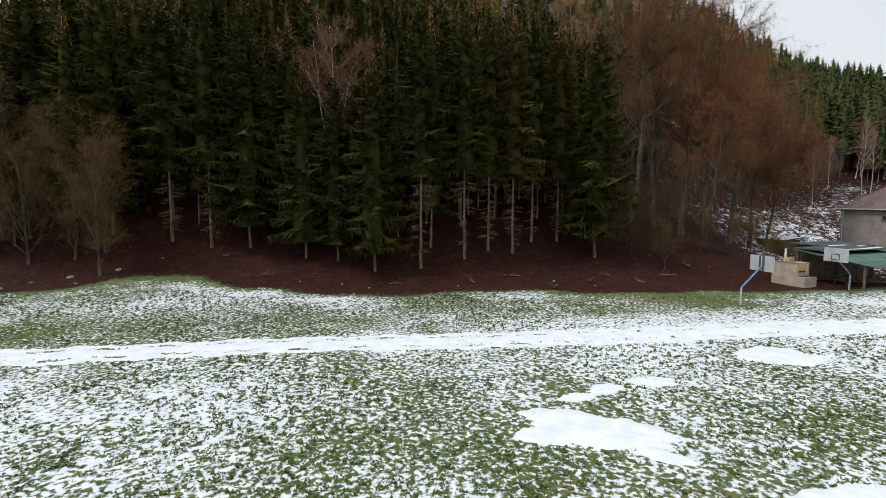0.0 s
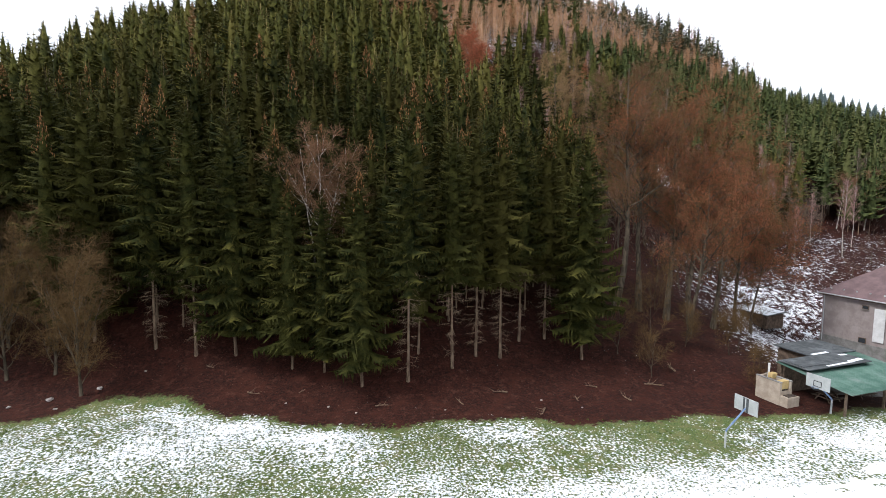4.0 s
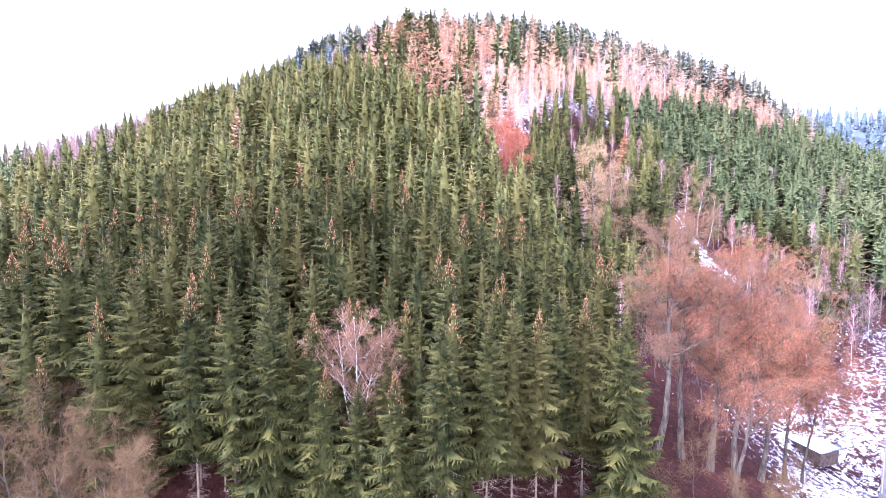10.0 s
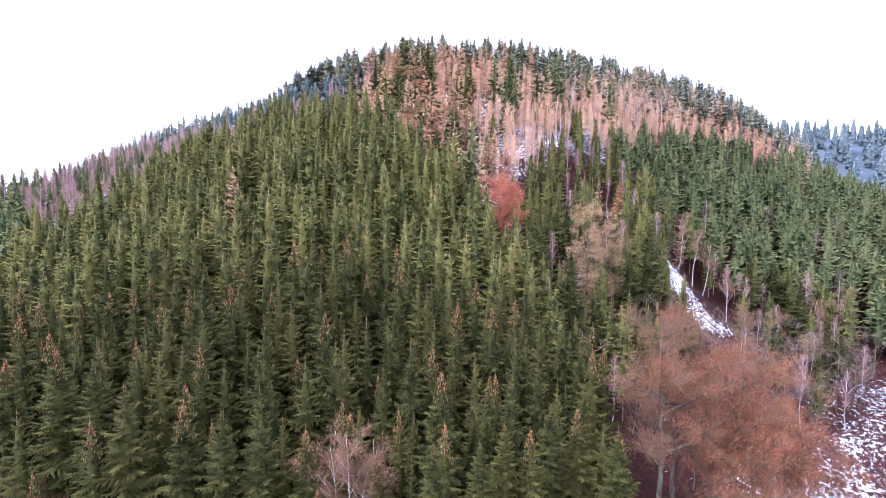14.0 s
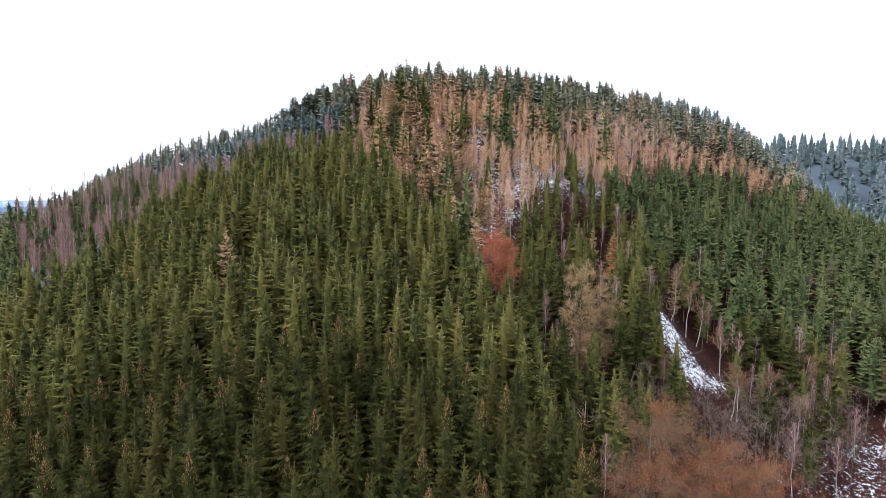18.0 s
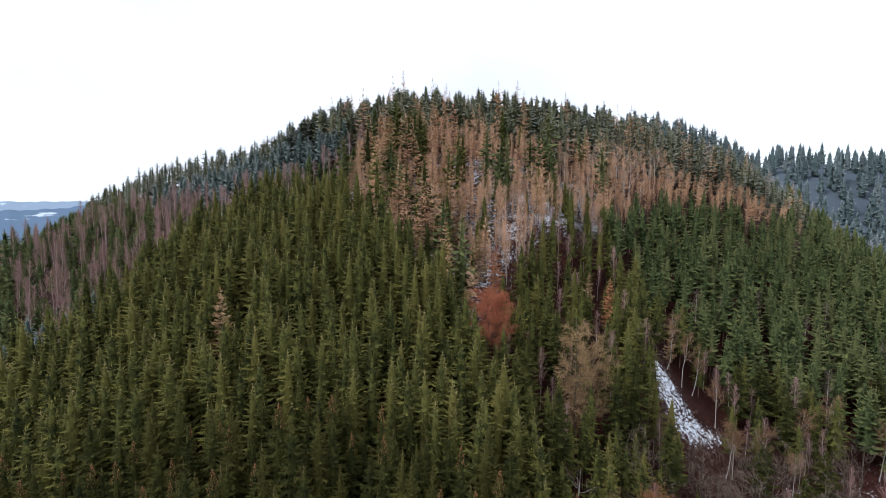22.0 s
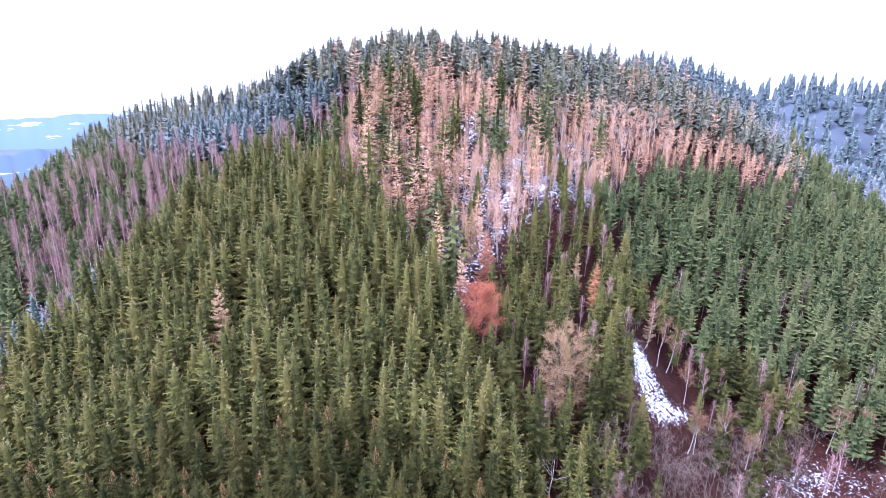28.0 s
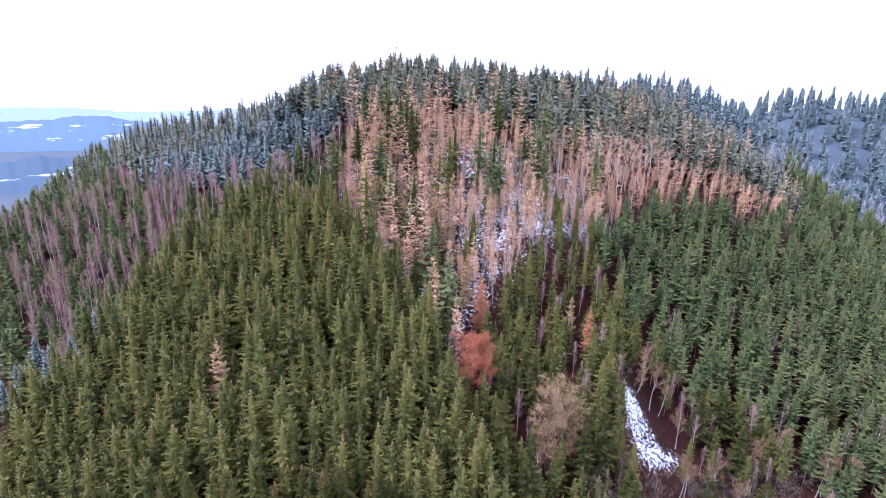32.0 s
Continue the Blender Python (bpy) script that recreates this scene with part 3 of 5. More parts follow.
def branching(rng, height, spread_, fork=0.3, limbs=7, subs=6, twigs=5, bend=0.15, lean=(0, 0), radius=None, leaf=0, leaf_size=0.14, upright=0.6, twig_len=0.9, twig_w=0.012, fine=3):
    """A broadleaf tree: bent trunk, limbs, boughs, fine twigs, and leaves where it keeps them. Returns wood, twig and leaf arrays."""
    radius = radius or height * 0.011
    wood, tp, td = [], [], []
    k = 7
    s = np.linspace(0, 1, k)
    wob = np.cumsum(rng.normal(0, bend * height * 0.03, (k, 2)), 0)
    wob[0] = 0
    tr = np.stack([lean[0] * height * s + wob[:, 0], lean[1] * height * s + wob[:, 1], height * 0.93 * s], 1)
    wood.append(stem(tr, radius * (1 - 0.86 * s) * np.where(s == 0, 1.35, 1.0), 7))
    for _ in range(limbs):
        u = rng.uniform(fork, 0.92)
        p0 = np.array([np.interp(u, s, tr[:, c]) for c in range(3)])
        az = rng.uniform(0, 2 * math.pi)
        reach = spread_ * (1.05 - 0.75 * abs(u - 0.45)) * rng.uniform(0.6, 1.1)
        rise = reach * upright * rng.uniform(0.7, 1.5)
        q = np.linspace(0, 1, 5)
        ln = np.stack([math.cos(az) * reach * q, math.sin(az) * reach * q, rise * q**1.15], 1) + np.cumsum(rng.normal(0, reach * 0.045, (5, 3)), 0) * (q > 0)[:, None]
        ln += p0
        r0 = radius * (1 - 0.8 * u) * 0.55
        wood.append(stem(ln, r0 * (1 - 0.85 * q), 5))
        for _ in range(subs):
            v = rng.uniform(0.2, 1.0)
            p1 = np.array([np.interp(v, q, ln[:, c]) for c in range(3)])
            dd = (ln[-1] - ln[0]) / (np.linalg.norm(ln[-1] - ln[0]) + 1e-9) + rng.normal(0, 0.55, 3)
            dd[2] += 0.25 * upright
            dd /= np.linalg.norm(dd)
            l1 = reach * rng.uniform(0.25, 0.55)
            b = p1 + dd * l1 * np.linspace(0, 1, 4)[:, None] + np.cumsum(rng.normal(0, l1 * 0.05, (4, 3)), 0) * np.array([[0], [1], [1], [1]])
            wood.append(stem(b, r0 * 0.38 * np.array([1, 0.7, 0.4, 0.12]), 3))
            for w in np.linspace(0.25, 1, twigs):
                tp.append([np.interp(w, np.linspace(0, 1, 4), b[:, c]) for c in range(3)])
                td.append(dd)
    tp, td = np.array(tp), np.array(td)
    v1, f1, e1, d1 = slivers(rng, tp, td, twig_len, twig_w, 2, 0.6)
    v2, f2, e2, d2 = slivers(rng, e1, d1, twig_len * 0.7, twig_w * 0.8, fine, 0.55)
    twig = joined([(v1, f1), (v2, f2)])
    leaves = None
    if leaf:
        p = np.repeat(np.concatenate([e1, e2]), leaf, 0)
        p = p + rng.normal(0, leaf_size * 2.2, p.shape)
        a, b = rng.normal(0, 1, p.shape), rng.normal(0, 1, p.shape)
        a *= leaf_size / (np.linalg.norm(a, axis=1)[:, None])
        b *= leaf_size * 0.6 / (np.linalg.norm(b, axis=1)[:, None])
        i = np.arange(len(p))
        leaves = np.concatenate([p - a, p + b, p + a]), np.stack([i, i + len(p), i + 2 * len(p)], 1)
    return joined(wood), twig, leaves


def trunk_mesh(height, radius, rng, sides=7):
    s = np.linspace(0, 1, 6)
    w = np.cumsum(rng.normal(0, 0.05, (6, 2)), 0) * (s > 0)[:, None]
    v, f = stem(np.stack([w[:, 0], w[:, 1], -0.4 + (height + 0.3) * s], 1), radius * (1 - 0.93 * s) * np.where(s == 0, 1.3, 1), sides)
    return np_mesh("trunk", v, f, M_BARK, smooth=True)


def cone_mesh(rng, height, base, radius):
    """Hanging brown cones round the top of a spruce."""
    vs, fs, n = [], [], 0
    for _ in range(70):
        u = rng.uniform(0.80, 0.985)
        az, r = rng.uniform(0, 6.283), radius * (1 - u) ** 0.85 * rng.uniform(0.4, 1.0)
        z = base + u * (height - base) - 0.2 * r
        k = np.arange(4) * math.pi / 2
        c = np.array([math.cos(az) * r, math.sin(az) * r, z])
        ring = c + np.stack([np.cos(k) * 0.055, np.sin(k) * 0.055, 0 * k - 0.12], 1)
        vs += [c[None], ring, c[None] + np.array([[0, 0, -0.34]])]
        for q in range(4):
            fs += [(n, n + 1 + q, n + 1 + (q + 1) % 4), (n + 5, n + 1 + (q + 1) % 4, n + 1 + q)]
        n += 6
    return np_mesh("cone_growth", np.concatenate(vs), np.array(fs), M_CONE)


def dead_mesh(rng, top, reach):
    """Dry drooping side twigs on the lower stem."""
    ps, ds, wood = [], [], []
    for _ in range(60):
        z, az = rng.uniform(1.2, top), rng.uniform(0, 6.283)
        ln = reach * rng.uniform(0.4, 1.0) * (0.5 + 0.5 * z / top)
        q = np.linspace(0, 1, 4)
        b = np.stack([math.cos(az) * ln * q, math.sin(az) * ln * q, z - 0.25 * ln * q + 0.12 * ln * q * q], 1)
        wood.append(stem(b, 0.022 * (1 - 0.8 * q), 3))
        for w in (0.3, 0.45, 0.6, 0.75, 0.9):
            ps.append([np.interp(w, q, b[:, c]) for c in range(3)])
            ds.append([math.cos(az) * 0.7, math.sin(az) * 0.7, -0.5])
    v, f, _, _ = slivers(rng, np.array(ps), np.array(ds), 0.55, 0.012, 3, 0.5)
    return np_mesh("dry_growth", *joined(wood + [(v, f)]), M_DEADTWIG)


def crown_tones(u, start, most):
    """The cone and tip attributes of a crown."""
    up, tip = u
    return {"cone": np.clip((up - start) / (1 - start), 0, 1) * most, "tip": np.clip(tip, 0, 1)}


def spruce_kind(seed, height, base, radius, gap, per, pairs, hang, cones=False, dead=0.0, slope=0.42, ragged=0.24, spray=0.15, needles=None):
    """The shared meshes of one spruce."""
    rng = np.random.default_rng(seed)
    v, f, u = conifer(rng, height, base, radius, slope, gap, 1.04, per, pairs, hang, ragged=ragged, spray=spray)
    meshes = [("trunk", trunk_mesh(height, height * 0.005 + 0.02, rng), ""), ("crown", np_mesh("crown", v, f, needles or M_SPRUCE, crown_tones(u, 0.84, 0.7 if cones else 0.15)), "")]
    if cones:
        meshes.append(("cone_growth", cone_mesh(rng, height, base, radius), "brown hanging cones"))
    if dead:
        meshes.append(("dry_growth", dead_mesh(rng, base + 1.5, dead), "dry grey-brown lower branches"))
    return meshes


def plant(name, meshes, x, y, scale, turn, label, category, group="", lean=0.0, squash=1.0):
    z = float(land(x, y))
    ob = thing(name, pose(x, y, z - 0.05, lean, 0, turn), label, category, group)
    ob.scale = (scale * squash, scale * squash, scale)
    for n, me, lb in meshes:
        p = part(n, me, None, ob, lb)
        if n in ("cone_growth", "dry_growth"):
            p["kind"] = "stuff"
    return ob


# near kinds
FRONT = [spruce_kind(10 + i, 26, 7.6 + 0.7 * i, 4.2, 0.42, 7, 8, 12, cones=i % 2 == 0, dead=2.2) for i in range(4)]
LOW = [spruce_kind(20 + i, 24, 2.4, 5.0, 0.40, 7, 8, 12, cones=i == 0, ragged=0.3) for i in range(2)]
MID = [spruce_kind(30 + i, 21, 4.0, 4.8, 0.55, 6, 5, 2, cones=i in (1, 4), spray=0.11, slope=0.48) for i in range(6)]

# front row, as the stems stand along the meadow's edge: place, height, kind
ROW = [(-31.5, 46.5, 24.0, 5), (-25.7, 46.2, 23.0, 0), (-21.8, 45.8, 23.4, 1), (-18.2, 46.0, 22.4, 5), (-14.2, 46.6, 21.0, 4), (-9.6, 44.2, 16.5, 5), (-7.6, 46.8, 18.0, 5), (-12.6, 44.6, 17.5, 4),
       (-6.0, 42.6, 19.0, 4), (-2.0, 43.2, 23.2, 3), (-1.7, 49.6, 24.0, 2), (2.0, 44.9, 22.3, 3), (4.3, 46.6, 22.6, 1), (6.7, 46.8, 22.3, 2),
       (9.0, 49.6, 22.5, 3), (11.8, 50.5, 22.0, 0), (15.0, 48.0, 22.5, 5), (-10.5, 48.8, 20.0, 0), (-36.0, 48.5, 23.5, 1), (-41.0, 50.0, 23.5, 0), (-46.5, 50.0, 23.0, 2), (-52.5, 51.0, 22.5, 5), (-59.0, 52.0, 23.0, 1)]
kinds = FRONT + LOW
taken = []
for k, (x, y, h, kind) in enumerate(ROW):
    base_h = 26 if kind < 4 else 24
    plant("spruce", kinds[kind], x, y, h / base_h, 47 * k, "tall dark green spruce with bare lower stem at the meadow edge" if kind < 4 else "dense green spruce with drooping branches near the ground", "spruce tree", "spruces along the meadow edge")
    taken.append((x, y, 2.6))

# ---- special trees ----
SPECIAL = [(-8.7, 45.5, 3.0), (7.5, 104.0, 3.4), (23.5, 95.0, 4.0), (-42.4, 92.6, 2.6)]
taken += SPECIAL


def grown(name, arrays, where, label, category, wood_mat, twig_mat, leaf_mat=None, group="", turn=0):
    wood, twig, leaves = arrays
    ob = thing(name, pose(*where, float(land(*where)) - 0.1, 0, 0, turn), label, category, group)
    part("trunk", np_mesh("trunk", *wood, wood_mat, smooth=True), None, ob)
    part("crown", np_mesh("crown", *twig, twig_mat), None, ob)
    if leaves is not None:
        part("foliage", np_mesh("foliage", *leaves, leaf_mat), None, ob, "withered leaves")
    return ob


for k, (x, y, h, ln) in enumerate(((-10.2, 47.0, 23.0, -0.01), (-9.5, 47.3, 21.5, 0.07), (-10.0, 47.6, 21.0, -0.1), (-9.7, 46.9, 19.0, 0.12))):
    grown("birch", branching(np.random.default_rng(5 + k), h * 0.93, 2.6, 0.5, 10, 8, 7, bend=0.45, lean=(ln, 0), radius=0.15, upright=1.3, twig_len=0.9, twig_w=0.012, fine=3), (x, y), "pale-stemmed birch with reddish bare twigs among spruces", "birch tree", M_BARK_BIRCH, M_BIRCH_TWIG, group="birches")
rng0 = np.random.default_rng(77)
BEECH = [(22.3, 58.8, 30.5, 0.01, 5.4), (25.5, 59.5, 28.5, 0.02, 5.6), (28.5, 58.5, 27.0, 0.03, 5.8), (31.3, 58.2, 26.0, 0.03, 5.8), (34.3, 58.5, 23.0, 0.04, 5.6), (37.3, 59.0, 18.5, 0.06, 5.2), (40.0, 60.0, 13.5, 0.1, 4.2), (29.5, 55.0, 19.0, 0.06, 5.0)]
for k, (x, y, h, ln, sp) in enumerate(BEECH):
    rusty = k != 0
    grown("beech_tree", branching(rng0, h, sp, 0.36, 24, 7, 5, 0.25, (ln, 0), h * 0.0125, leaf=3, leaf_size=0.085, upright=0.9, twig_len=1.3, twig_w=0.016, fine=3), (x, y), "leaning broadleaf tree holding rust-coloured leaves" if rusty else "tall broadleaf tree with sparse brown leaves", "broadleaf tree", M_BARK_GREY, M_TWIG, M_RUST if rusty else M_RUSTBROWN, "rusty trees on the bank")
HEDGE = [(-33.0, 43.5, 10.0, 2.6), (-36.8, 43.0, 10.5, 3.0), (-29.3, 41.3, 10.5, 2.2), (-41.5, 43.0, 12.5, 3.4), (-46.5, 44.0, 12.0, 3.4), (-39.0, 46.0, 11.5, 3.0), (-52.0, 45.0, 13.0, 3.6), (-35.0, 45.5, 10.0, 2.4), (-31.0, 44.5, 9.0, 2.2)]
for k, (x, y, h, sp) in enumerate(HEDGE):
    grown("bare_tree", branching(rng0, h, sp, 0.06, 22, 6, 5, 0.25, (0.03 * (-1) ** k, 0), h * 0.012, upright=2.1, twig_len=1.2, twig_w=0.014, fine=4), (x, y), "bare grey-brown broadleaf tree with dense upright twigs", "broadleaf tree", M_BARK_GREY, M_TWIG, None, "bare trees at the meadow edge")
grown("red_oak", branching(np.random.default_rng(9), 17.0, 4.8, 0.25, 26, 8, 5, leaf=3, leaf_size=0.13, upright=0.8, twig_w=0.02), (7.5, 103.2), "broadleaf tree full of withered red leaves", "broadleaf tree", M_BARK_GREY, M_TWIG, M_RED)


def larch_kind(seed, height, base, radius, twigs):
    rng = np.random.default_rng(seed)
    v, f, u = conifer(rng, height, base, radius, 0.45, 0.42, 1.035, 6, 7, 9, core=0, droop=0.3, ragged=0.42, spray=0.05, loose=0.8)
    return [("trunk", trunk_mesh(height, height * 0.009, rng), ""), ("crown", np_mesh("crown", v, f, twigs), "bare straw-coloured twigs")]


LARCHES = [larch_kind(40 + i, 20, 3.5, 2.9, M_LARCH) for i in range(3)] + [larch_kind(44, 20, 3.5, 2.9, M_LARCH_RUST)]
# place, height, kind, breadth
LARCH_ROW = [(-42.6, 92.7, 19.5, 1, 0.8), (-21.4, 162.7, 25.4, 2, 1.2), (1.0, 133.0, 19.0, 0, 1.1), (6.0, 122.0, 17.0, 1, 0.9), (-3.0, 139.0, 19.0, 2, 1.0), (-4.7, 145.3, 16.0, 1, 1.1),
             (36.0, 118.0, 14.0, 3, 0.9), (41.0, 121.0, 13.0, 3, 0.8), (50.0, 117.5, 12.0, 0, 0.8), (-15.3, 189.1, 16.0, 2, 1.2), (-13.3, 150.0, 12.6, 0, 1.3), (9.8, 117.5, 16.5, 3, 1.1), (72.4, 216.5, 18.6, 1, 1.3), (33.0, 125.0, 12.0, 0, 0.9)]
for k, (x, y, h, kind, broad) in enumerate(LARCH_ROW):
    plant("larch", LARCHES[kind], x, y, h / 20, 71 * k, "rust-orange leafless larch beside a gully" if kind == 3 else "straw-brown leafless larch standing among spruces", "larch tree", "larches", squash=broad)
    taken.append((x, y, 2.8))
for x, y, h in ((23.5, 94.5, 26.0), (26.5, 96.5, 23.5)):
    grown("larch", branching(rng0, h, 3.1, 0.16, 52, 6, 5, 0.15, (0, 0), 0.2, upright=0.3, twig_len=1.0, twig_w=0.022, fine=2), (x, y), "broad straw-brown leafless larch with dense fine twigs", "larch tree", M_BARK_GREY, M_LARCH, None, "larches")
    taken.append((x, y, 3.2))
# single spruces that stand out on the slope: place, height, breadth
SINGLES = [(-11.7, 161.9, 27.5, 0.9), (-29.0, 165.2, 22.0, 0.85), (1.8, 162.1, 21.0, 0.75), (0.7, 107.3, 16.5, 0.9), (-6.3, 119.5, 17.4, 0.8), (1.6, 116.7, 14.4, 1.1), (13.7, 90.9, 20.5, 1.0), (34.2, 94.4, 22.6, 1.05), (21.0, 102.7, 18.5, 0.9), (30.0, 92.0, 19.0, 0.9), (18.0, 84.0, 20.0, 0.95), (61.8, 110.5, 15.5, 0.9), (68.3, 104.2, 16.0, 0.9), (67.7, 112.5, 15.4, 1.0), (38.0, 88.0, 17.0, 0.9), (94.5, 114.7, 15.6, 1.0), (75.1, 109.1, 13.0, 0.9), (58.0, 95.0, 12.0, 0.8), (64.0, 92.0, 11.0, 0.8), (71.0, 97.0, 12.0, 0.9)]
SLOPE = [spruce_kind(50 + i, 22, 4.5, 4.2, 0.55, 6, 4, 4, ragged=0.34, spray=0.18) for i in range(3)]
for k, (x, y, h, broad) in enumerate(SINGLES):
    plant("spruce", SLOPE[k % 3], x, y, h / 22, 83 * k, "tall dark green spruce standing out on the slope", "spruce tree", "single spruces on the slope", squash=broad * 22 / h)
    taken.append((x, y, 2.6))
BRIGHT = [spruce_kind(60, 15, 2.5, 2.6, 0.6, 6, 2, 2, spray=0.22, needles=M_SPRUCE_BRIGHT)]
for k, (x, y, h) in enumerate([(16.3, 189.7, 18.1), (23.7, 194.9, 12.1), (47.0, 191.8, 13.4), (-39.0, 158.0, 13.0), (-47.0, 160.0, 11.0)]):
    plant("spruce", BRIGHT[0], x, y, h / 15, 83 * k, "slim yellow-green spruce below the hilltop", "spruce tree", "single spruces on the slope", squash=0.9)
    taken.append((x, y - 2.0, 4.5))
# old spruces along the skyline: place and height, each with lower neighbours
HILLTOP = [spruce_kind(70 + i, 20, 3.0, 4.3, 0.75, 6, 2, 1, ragged=0.42, spray=0.26, slope=0.78, needles=M_SPRUCE_TOP) for i in range(4)]
SKYLINE = [(-71, 211, 19.5), (-60, 218, 20), (-52, 222, 20.5), (-41, 217, 15.5), (-34, 215, 16.5), (-21, 223, 14.5), (-14, 222, 16), (-8, 217, 15), (7, 225, 14), (16, 222, 18), (24, 218, 17), (37, 226, 18.5), (47, 224, 19), (62, 232, 20), (84, 236, 18), (-113, 236, 17), (-108, 239, 15), (-128, 228, 14), (-140, 222, 13)]
rng2 = np.random.default_rng(12)
for k, (x, y, h) in enumerate(SKYLINE):
    many = 5 if k < 5 else 3
    for j in range(many if k < 15 else 1):
        px, py, ph = (x, y, h) if j == 0 else (x + rng2.normal(0, 3.2), y + rng2.uniform(-9, 1), h * rng2.uniform(0.78, 0.97))
        plant("spruce", HILLTOP[int(rng2.integers(4))], float(px), float(py), ph / 20, float(rng2.uniform(0, 360)), "old frost-touched spruce on the hilltop", "spruce tree", "old spruces on the hilltop", squash=float(rng2.uniform(0.85, 1.15)) * 20 / ph)
# old bare trees below the ridge
for k, (x, y, h) in enumerate([(36.2, 172.5, 17.2), (28.5, 169.6, 14.7), (58.4, 194.4, 13.9), (74.1, 195.3, 13.5), (57.8, 177.6, 13.7), (35.3, 186.2, 14.1)]):
    grown("bare_tree", branching(rng0, h, 3.6, 0.4, 9, 5, 3, 0.4, (0.02, 0), 0.2, upright=1.3, twig_len=1.0, twig_w=0.03, fine=1), (x, y), "old pale bare broadleaf tree below the ridge", "broadleaf tree", M_BARK_BIRCH, M_DEADTWIG, None, "old bare trees below the ridge")
    taken.append((x, y - 1.5, 3.0))
# leaning birches along the gully and in the side valley
for k, (x, y, h, ln) in enumerate([(87.1, 104.0, 12.0, 0.12), (88.6, 104.4, 11.0, 0.2), (91.5, 102.2, 13.0, 0.16), (78.8, 108.2, 14.0, 0.18), (80.0, 109.0, 12.0, 0.1), (70.1, 104.3, 13.0, 0.2), (72.0, 105.5, 11.0, 0.28), (53.0, 97.5, 11.0, 0.12), (54.5, 98.0, 10.0, -0.08), (50.8, 112.8, 13.0, 0.04), (53.7, 114.0, 12.0, 0.1), (48.6, 115.5, 13.0, 0.02), (60.7, 99.6, 10.0, 0.1), (56.0, 108.0, 10.0, 0.05), (66.0, 98.0, 9.0, 0.15)]):
    grown("birch", branching(rng0, h, 1.9, 0.42, 10, 5, 4, 0.4, (ln * 0.6, 0), 0.1, upright=1.5, twig_len=0.9, twig_w=0.02, fine=2), (x, y), "slender leaning birch with pale stem and bare twigs", "birch tree", M_BARK_BIRCH, M_BIRCH_TWIG, None, "birches of the side valley")
    taken.append((x, y, 1.5))
# pale dead tree under the rusty trees
grown("dead_tree", branching(rng0, 11, 3.2, 0.3, 9, 5, 3, 0.5, (0.05, 0), 0.17, upright=0.8, twig_len=0.9, twig_w=0.02, fine=1), (20.5, 80.0), "pale barkless dead broadleaf tree", "broadleaf tree", M_BARK_BIRCH, M_DEADTWIG)
taken.append((20.5, 80.0, 3.0))


# ---- stands ----
def stand(rng, poly, gap, jitter=0.33):
    """Places on a jittered grid inside an outline."""
    p = np.array(poly, dtype=float)
    gx, gy = np.meshgrid(np.arange(p[:, 0].min(), p[:, 0].max(), gap), np.arange(p[:, 1].min(), p[:, 1].max(), gap))
    gx = gx + (np.arange(gx.shape[0]) % 2)[:, None] * gap / 2
    x, y = gx.ravel() + rng.normal(0, gap * jitter, gx.size), gy.ravel() + rng.normal(0, gap * jitter, gx.size)
    k = inside(poly, x, y)
    for tx, ty, tr in taken:
        k &= (x - tx) ** 2 + (y - ty) ** 2 > tr * tr
    return x[k], y[k]


def forest(name, rng, xs, ys, variants, scales, material, label, category, bark=None):
    """A stand of uncounted trees as one mesh."""
    z = land(xs, ys)
    vs, fs, tint, cone, tips, n = [], [], [], [], [], 0
    wv, wf, wn_ = [], [], 0
    for i in range(len(xs)):
        (v, f, u), (tv, tf) = variants[rng.integers(len(variants))]
        a, s, q = rng.uniform(0, 6.283), scales[i], rng.uniform(0.85, 1.12)
        c, d = math.cos(a) * s * q, math.sin(a) * s * q
        m = np.array([[c, -d, 0], [d, c, 0], [0, 0, s]])
        at = np.array([xs[i], ys[i], z[i] - 0.1])
        vs.append(v @ m.T + at)
        fs.append(f + n)
        n += len(v)
        own = rng.uniform()
        tint.append(np.full(len(v), own))
        own_tones = crown_tones(u, 0.78, 0.85 if own > 0.55 else 0.25)
        cone.append(own_tones["cone"])
        tips.append(own_tones["tip"])
        wv.append(tv @ m.T + at)
        wf.append(tf + wn_)
        wn_ += len(tv)
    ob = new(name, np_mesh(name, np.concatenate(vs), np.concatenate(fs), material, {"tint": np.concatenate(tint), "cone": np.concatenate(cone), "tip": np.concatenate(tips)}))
    tagged(ob, label, category, kind="stuff")
    part("stems", np_mesh("stems", np.concatenate(wv), np.concatenate(wf), bark or M_BARK), None, ob)
    ob.children[0]["kind"] = "stuff"
    return ob


def far_spruce(seed, height=20.0, base=2.0, radius=3.8, gap=0.6, per=6, pairs=2, hang=1, slope=0.42, grow=1.06, spray=0.22, core=0.4, ragged=0.24):
    """A spruce for the stands, with its stem."""
    s = np.array([0, 1.0])
    return conifer(np.random.default_rng(seed), height, base, radius, slope, gap, grow, per, pairs, hang, core, spray=spray, ragged=ragged), stem(np.stack([0 * s, 0 * s, -0.5 + (height * 0.97) * s], 1), 0.17 * (1 - 0.9 * s), 3)


